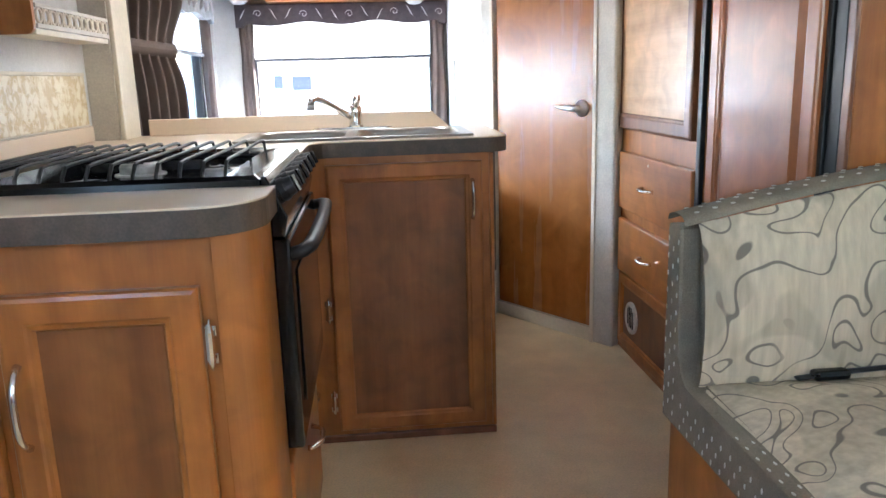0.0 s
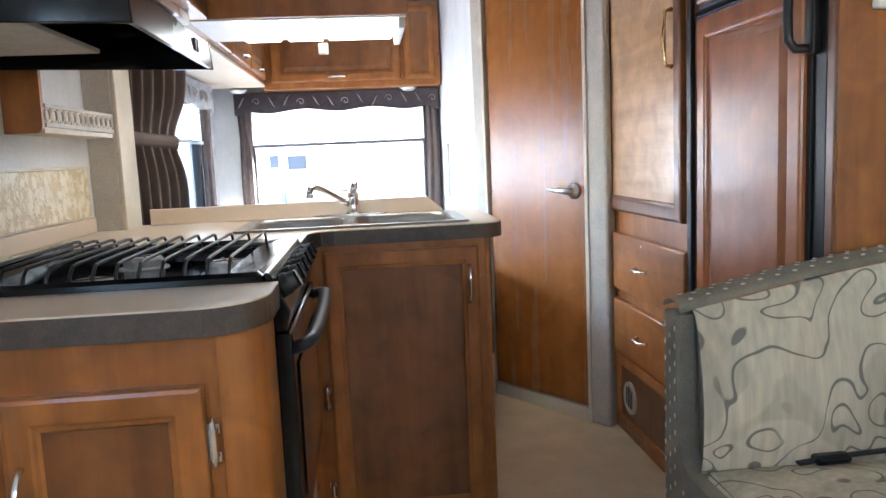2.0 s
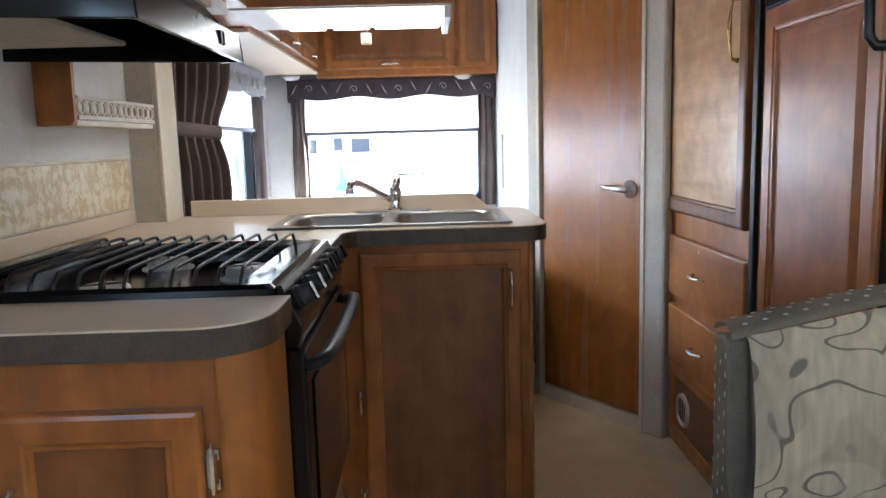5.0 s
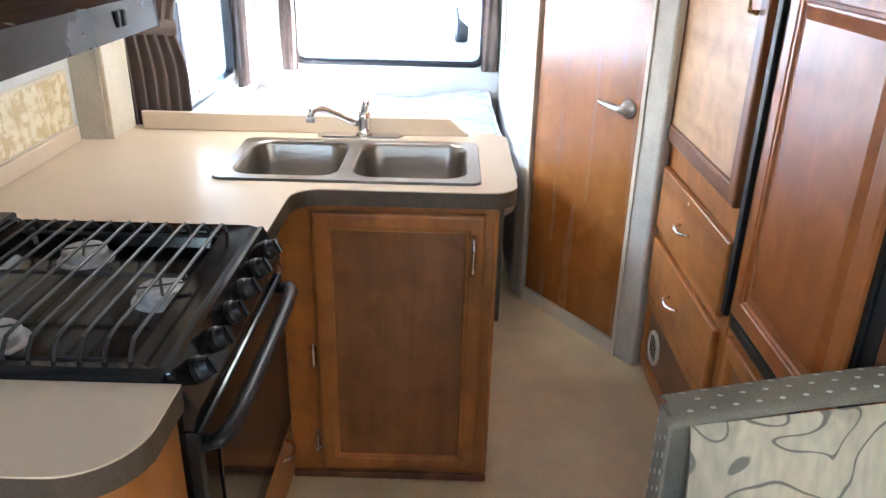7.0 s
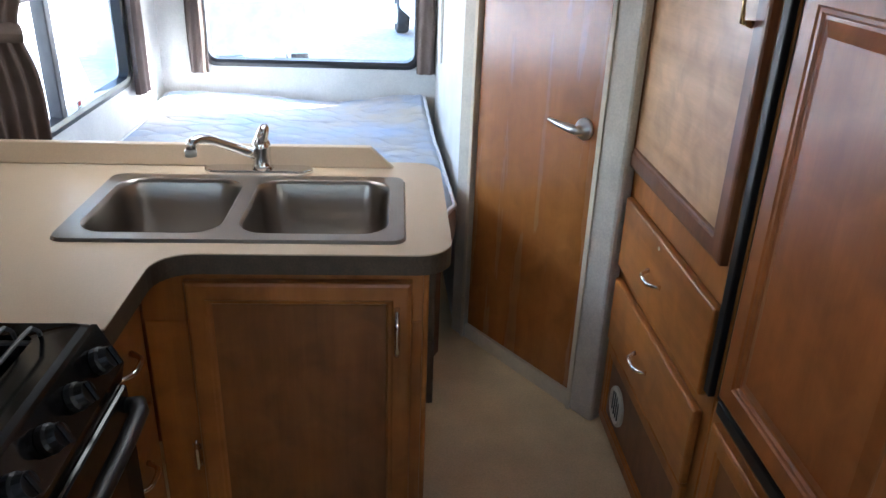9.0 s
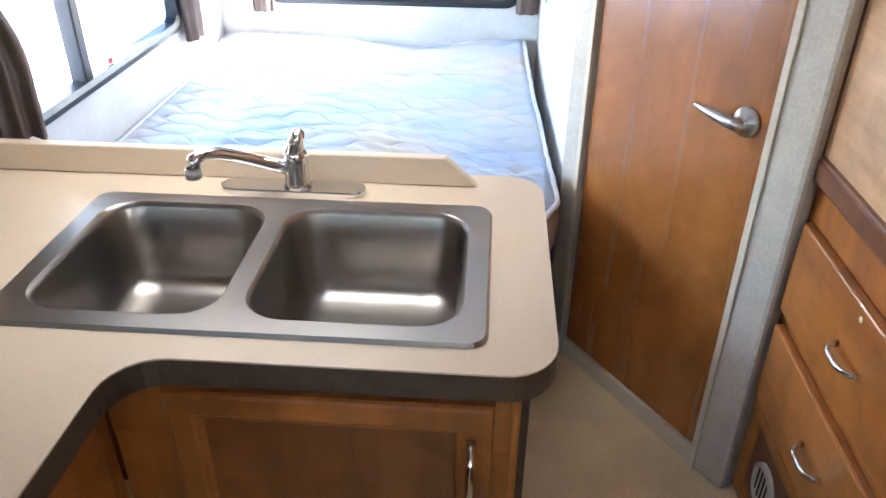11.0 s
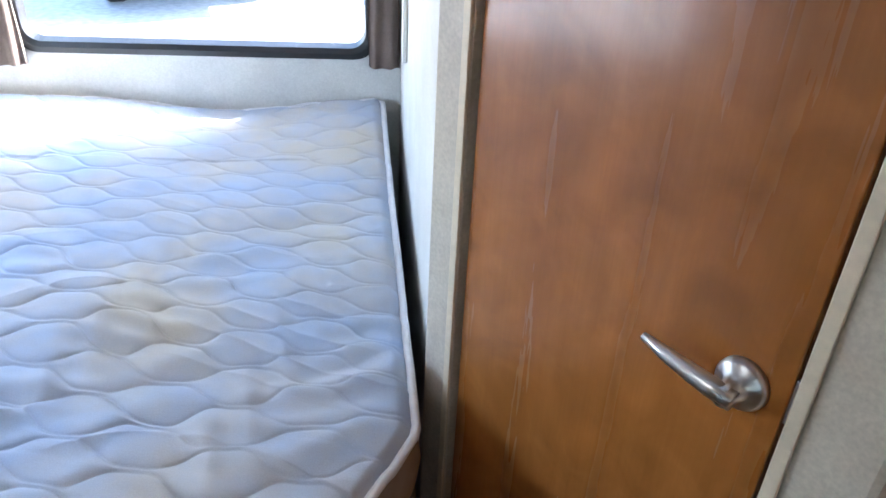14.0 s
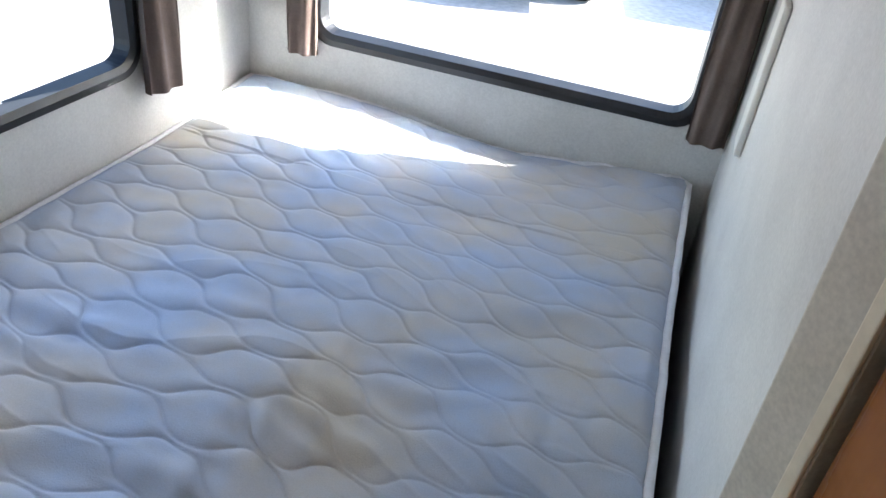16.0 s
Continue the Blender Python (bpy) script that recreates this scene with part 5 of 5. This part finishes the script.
dl = thing("dome_light", (0.42, 1.75, TOP + 0.05), "small white dome light in the ceiling bay", "lamp")
part("lens", lathe([(0.050, -0.0005), (0.046, -0.014), (0.025, -0.024), (0, -0.026)], (0.42, 1.75, TOP + 0.05), sides=24), WHITE, dl, smooth=True)
pl = thing("wall_plate", (0.59, 2.2, 0.9), "white edge trim plate on the bathroom wall", "wall plate")
part("plate", box((0.612, 2.14, 0.88), (0.626, 2.24, 1.18), 0.004), WHITE, pl)
tag = thing("window_tag", (XL + 0.01, 1.45, 0.83), "small printed tag under the side window", "tag")
part("paper", box((XL + 0.0005, 1.44, 0.815), (XL + 0.002, 1.475, 0.845), 0.0004), WHITE, tag)
part("print", box((XL + 0.0022, 1.446, 0.824), (XL + 0.0028, 1.469, 0.838), 0.0002), RED, tag)

wo = thing("wall_outlet", (-0.52, -1.08, 0.80), "white electric outlet plate on the end cabinet", "outlet")
part("plate", box((-0.585, -1.0835, 0.786), (-0.513, -1.0755, 0.866), 0.003), WHITE, wo)
for k in range(2):
    part("socket", box((-0.565, -1.0855, 0.799 + k * 0.032), (-0.533, -1.0833, 0.821 + k * 0.032), 0.002), TRIM, wo)

# ---- outside ----
GROUND = material("pale gravel lot", (0.50, 0.49, 0.47), 0.9, vary=0.12, scale=0.6, bump=0.3, bump_scale=12, fine=0.15)
solo("ground", box((-600, -600, -1.02), (600, 600, -0.92)), GROUND, "pale gravel lot", "ground", kind="structure")
PAINT = material("white trailer paint", (0.78, 0.78, 0.77), 0.35, vary=0.04, scale=2)
STRIPE = material("blue trailer stripe", (0.22, 0.32, 0.50), 0.4, vary=0.1)
TYRE = material("tyre rubber", (0.03, 0.03, 0.03), 0.8, vary=0.2)
WINDOWDARK = material("dark tinted window", (0.03, 0.04, 0.06), 0.1, vary=0.1)


def trailer(name, at, turn, length, label):
    """A parked travel trailer with windows, door, stripe and wheels."""
    m = Matrix.Translation(at) @ Matrix.Rotation(radians(turn), 4, "Z")
    t = thing(name, at, label, "trailer", "parked trailers")

    def add(nm, bm, mat, parent=None, lab=""):
        bmesh.ops.transform(bm, matrix=m, verts=bm.verts)
        return part(nm, bm, mat, parent or t, lab)

    h = length / 2
    prof = [(-h, 0.5), (h - 0.5, 0.5), (h, 0.9), (h, 2.0), (h - 0.7, 2.9), (-h + 0.2, 2.9), (-h, 2.7)]
    add("shell", prism(prof, "y", -1.2, 1.2, 0.06), PAINT)
    add("stripe", box((-h + 0.1, -1.215, 0.95), (h - 0.2, -1.201, 1.35), 0.004), STRIPE)
    for x in (-h * 0.6, -h * 0.1, h * 0.55):
        w = add("window", box((x - 0.45, -1.225, 1.6), (x + 0.45, -1.202, 2.25), 0.006), FRAME)
        add("pane", box((x - 0.39, -1.232, 1.66), (x + 0.39, -1.226, 2.19), 0.002), WINDOWDARK, w)
    dr_ = add("door", box((h * 0.2, -1.222, 0.62), (h * 0.2 + 0.62, -1.2165, 2.5), 0.002), PAINT)
    add("door_window", box((h * 0.2 + 0.1, -1.23, 1.7), (h * 0.2 + 0.52, -1.223, 2.3), 0.002), WINDOWDARK, dr_)
    add("end_window", box((h - 0.0, -0.6, 1.3), (h + 0.02, 0.6, 1.85), 0.006), WINDOWDARK)
    for x in (-0.45, 0.4):
        for y in (-1.12, 1.12):
            b = lathe([(0.15, -0.1), (0.34, -0.1), (0.36, -0.06), (0.36, 0.06), (0.34, 0.1), (0.15, 0.1)], (x, y, 0.36), (0, 1, 0), 24)
            wheel = add("wheel", b, TYRE)
            b = lathe([(0.2, -0.105), (0.2, 0.105), (0.0, 0.11)], (x, y, 0.36), (0, 1, 0), 20)
            add("rim", b, PAINT, wheel)
    add("hitch", tube([(h - 0.3, 0, 0.45), (h + 1.1, 0, 0.45)], 0.05), TYRE)


trailer("travel_trailer", (7.5, 33.0, -0.92), 12, 7.5, "white travel trailer with a blue stripe")
trailer("travel_trailer", (-5.0, 36.0, -0.92), -8, 8.0, "white travel trailer with a blue stripe")
trailer("travel_trailer", (-17.0, 14.0, -0.92), 50, 7.0, "white travel trailer with a blue stripe")
trailer("travel_trailer", (20.0, 38.0, -0.92), 0, 8.0, "white travel trailer with a blue stripe")


def pickup(at, turn, label, paint):
    """A parked pickup truck."""
    m = Matrix.Translation(at) @ Matrix.Rotation(radians(turn), 4, "Z")
    t = thing("pickup_truck", at, label, "truck", "parked trucks")

    def add(nm, bm, mat, parent=None):
        bmesh.ops.transform(bm, matrix=m, verts=bm.verts)
        return part(nm, bm, mat, parent or t)

    prof = [(-2.7, 0.5), (2.6, 0.5), (2.7, 0.8), (2.6, 1.15), (1.3, 1.25), (0.7, 1.85), (-0.7, 1.9), (-1.0, 1.25), (-2.7, 1.2)]
    add("body", prism(prof, "y", -0.95, 0.95, 0.07), paint)
    add("side_window", prism([(-0.75, 1.30), (1.05, 1.30), (0.6, 1.78), (-0.62, 1.80)], "y", -0.958, -0.951), WINDOWDARK)
    add("windscreen", prism([(1.28, 1.27), (0.76, 1.81), (0.79, 1.84), (1.32, 1.29)], "y", -0.8, 0.8), WINDOWDARK)
    add("bumper", box((2.66, -0.9, 0.5), (2.8, 0.9, 0.7), 0.03), PAINT)
    for x in (-1.8, 1.75):
        for y in (-0.86, 0.86):
            wheel = add("wheel", lathe([(0.15, -0.12), (0.36, -0.12), (0.38, -0.07), (0.38, 0.07), (0.36, 0.12), (0.15, 0.12)], (x, y, 0.38), (0, 1, 0), 24), TYRE)
            add("rim", lathe([(0.2, -0.125), (0.2, 0.125), (0.0, 0.13)], (x, y, 0.38), (0, 1, 0), 20), PAINT, wheel)


pickup((-2.4, 12.0, -0.92), 105, "blue grey pickup truck parked on the lot", STRIPE)
pickup((1.6, 13.5, -0.92), 98, "white pickup truck parked on the lot", PAINT)
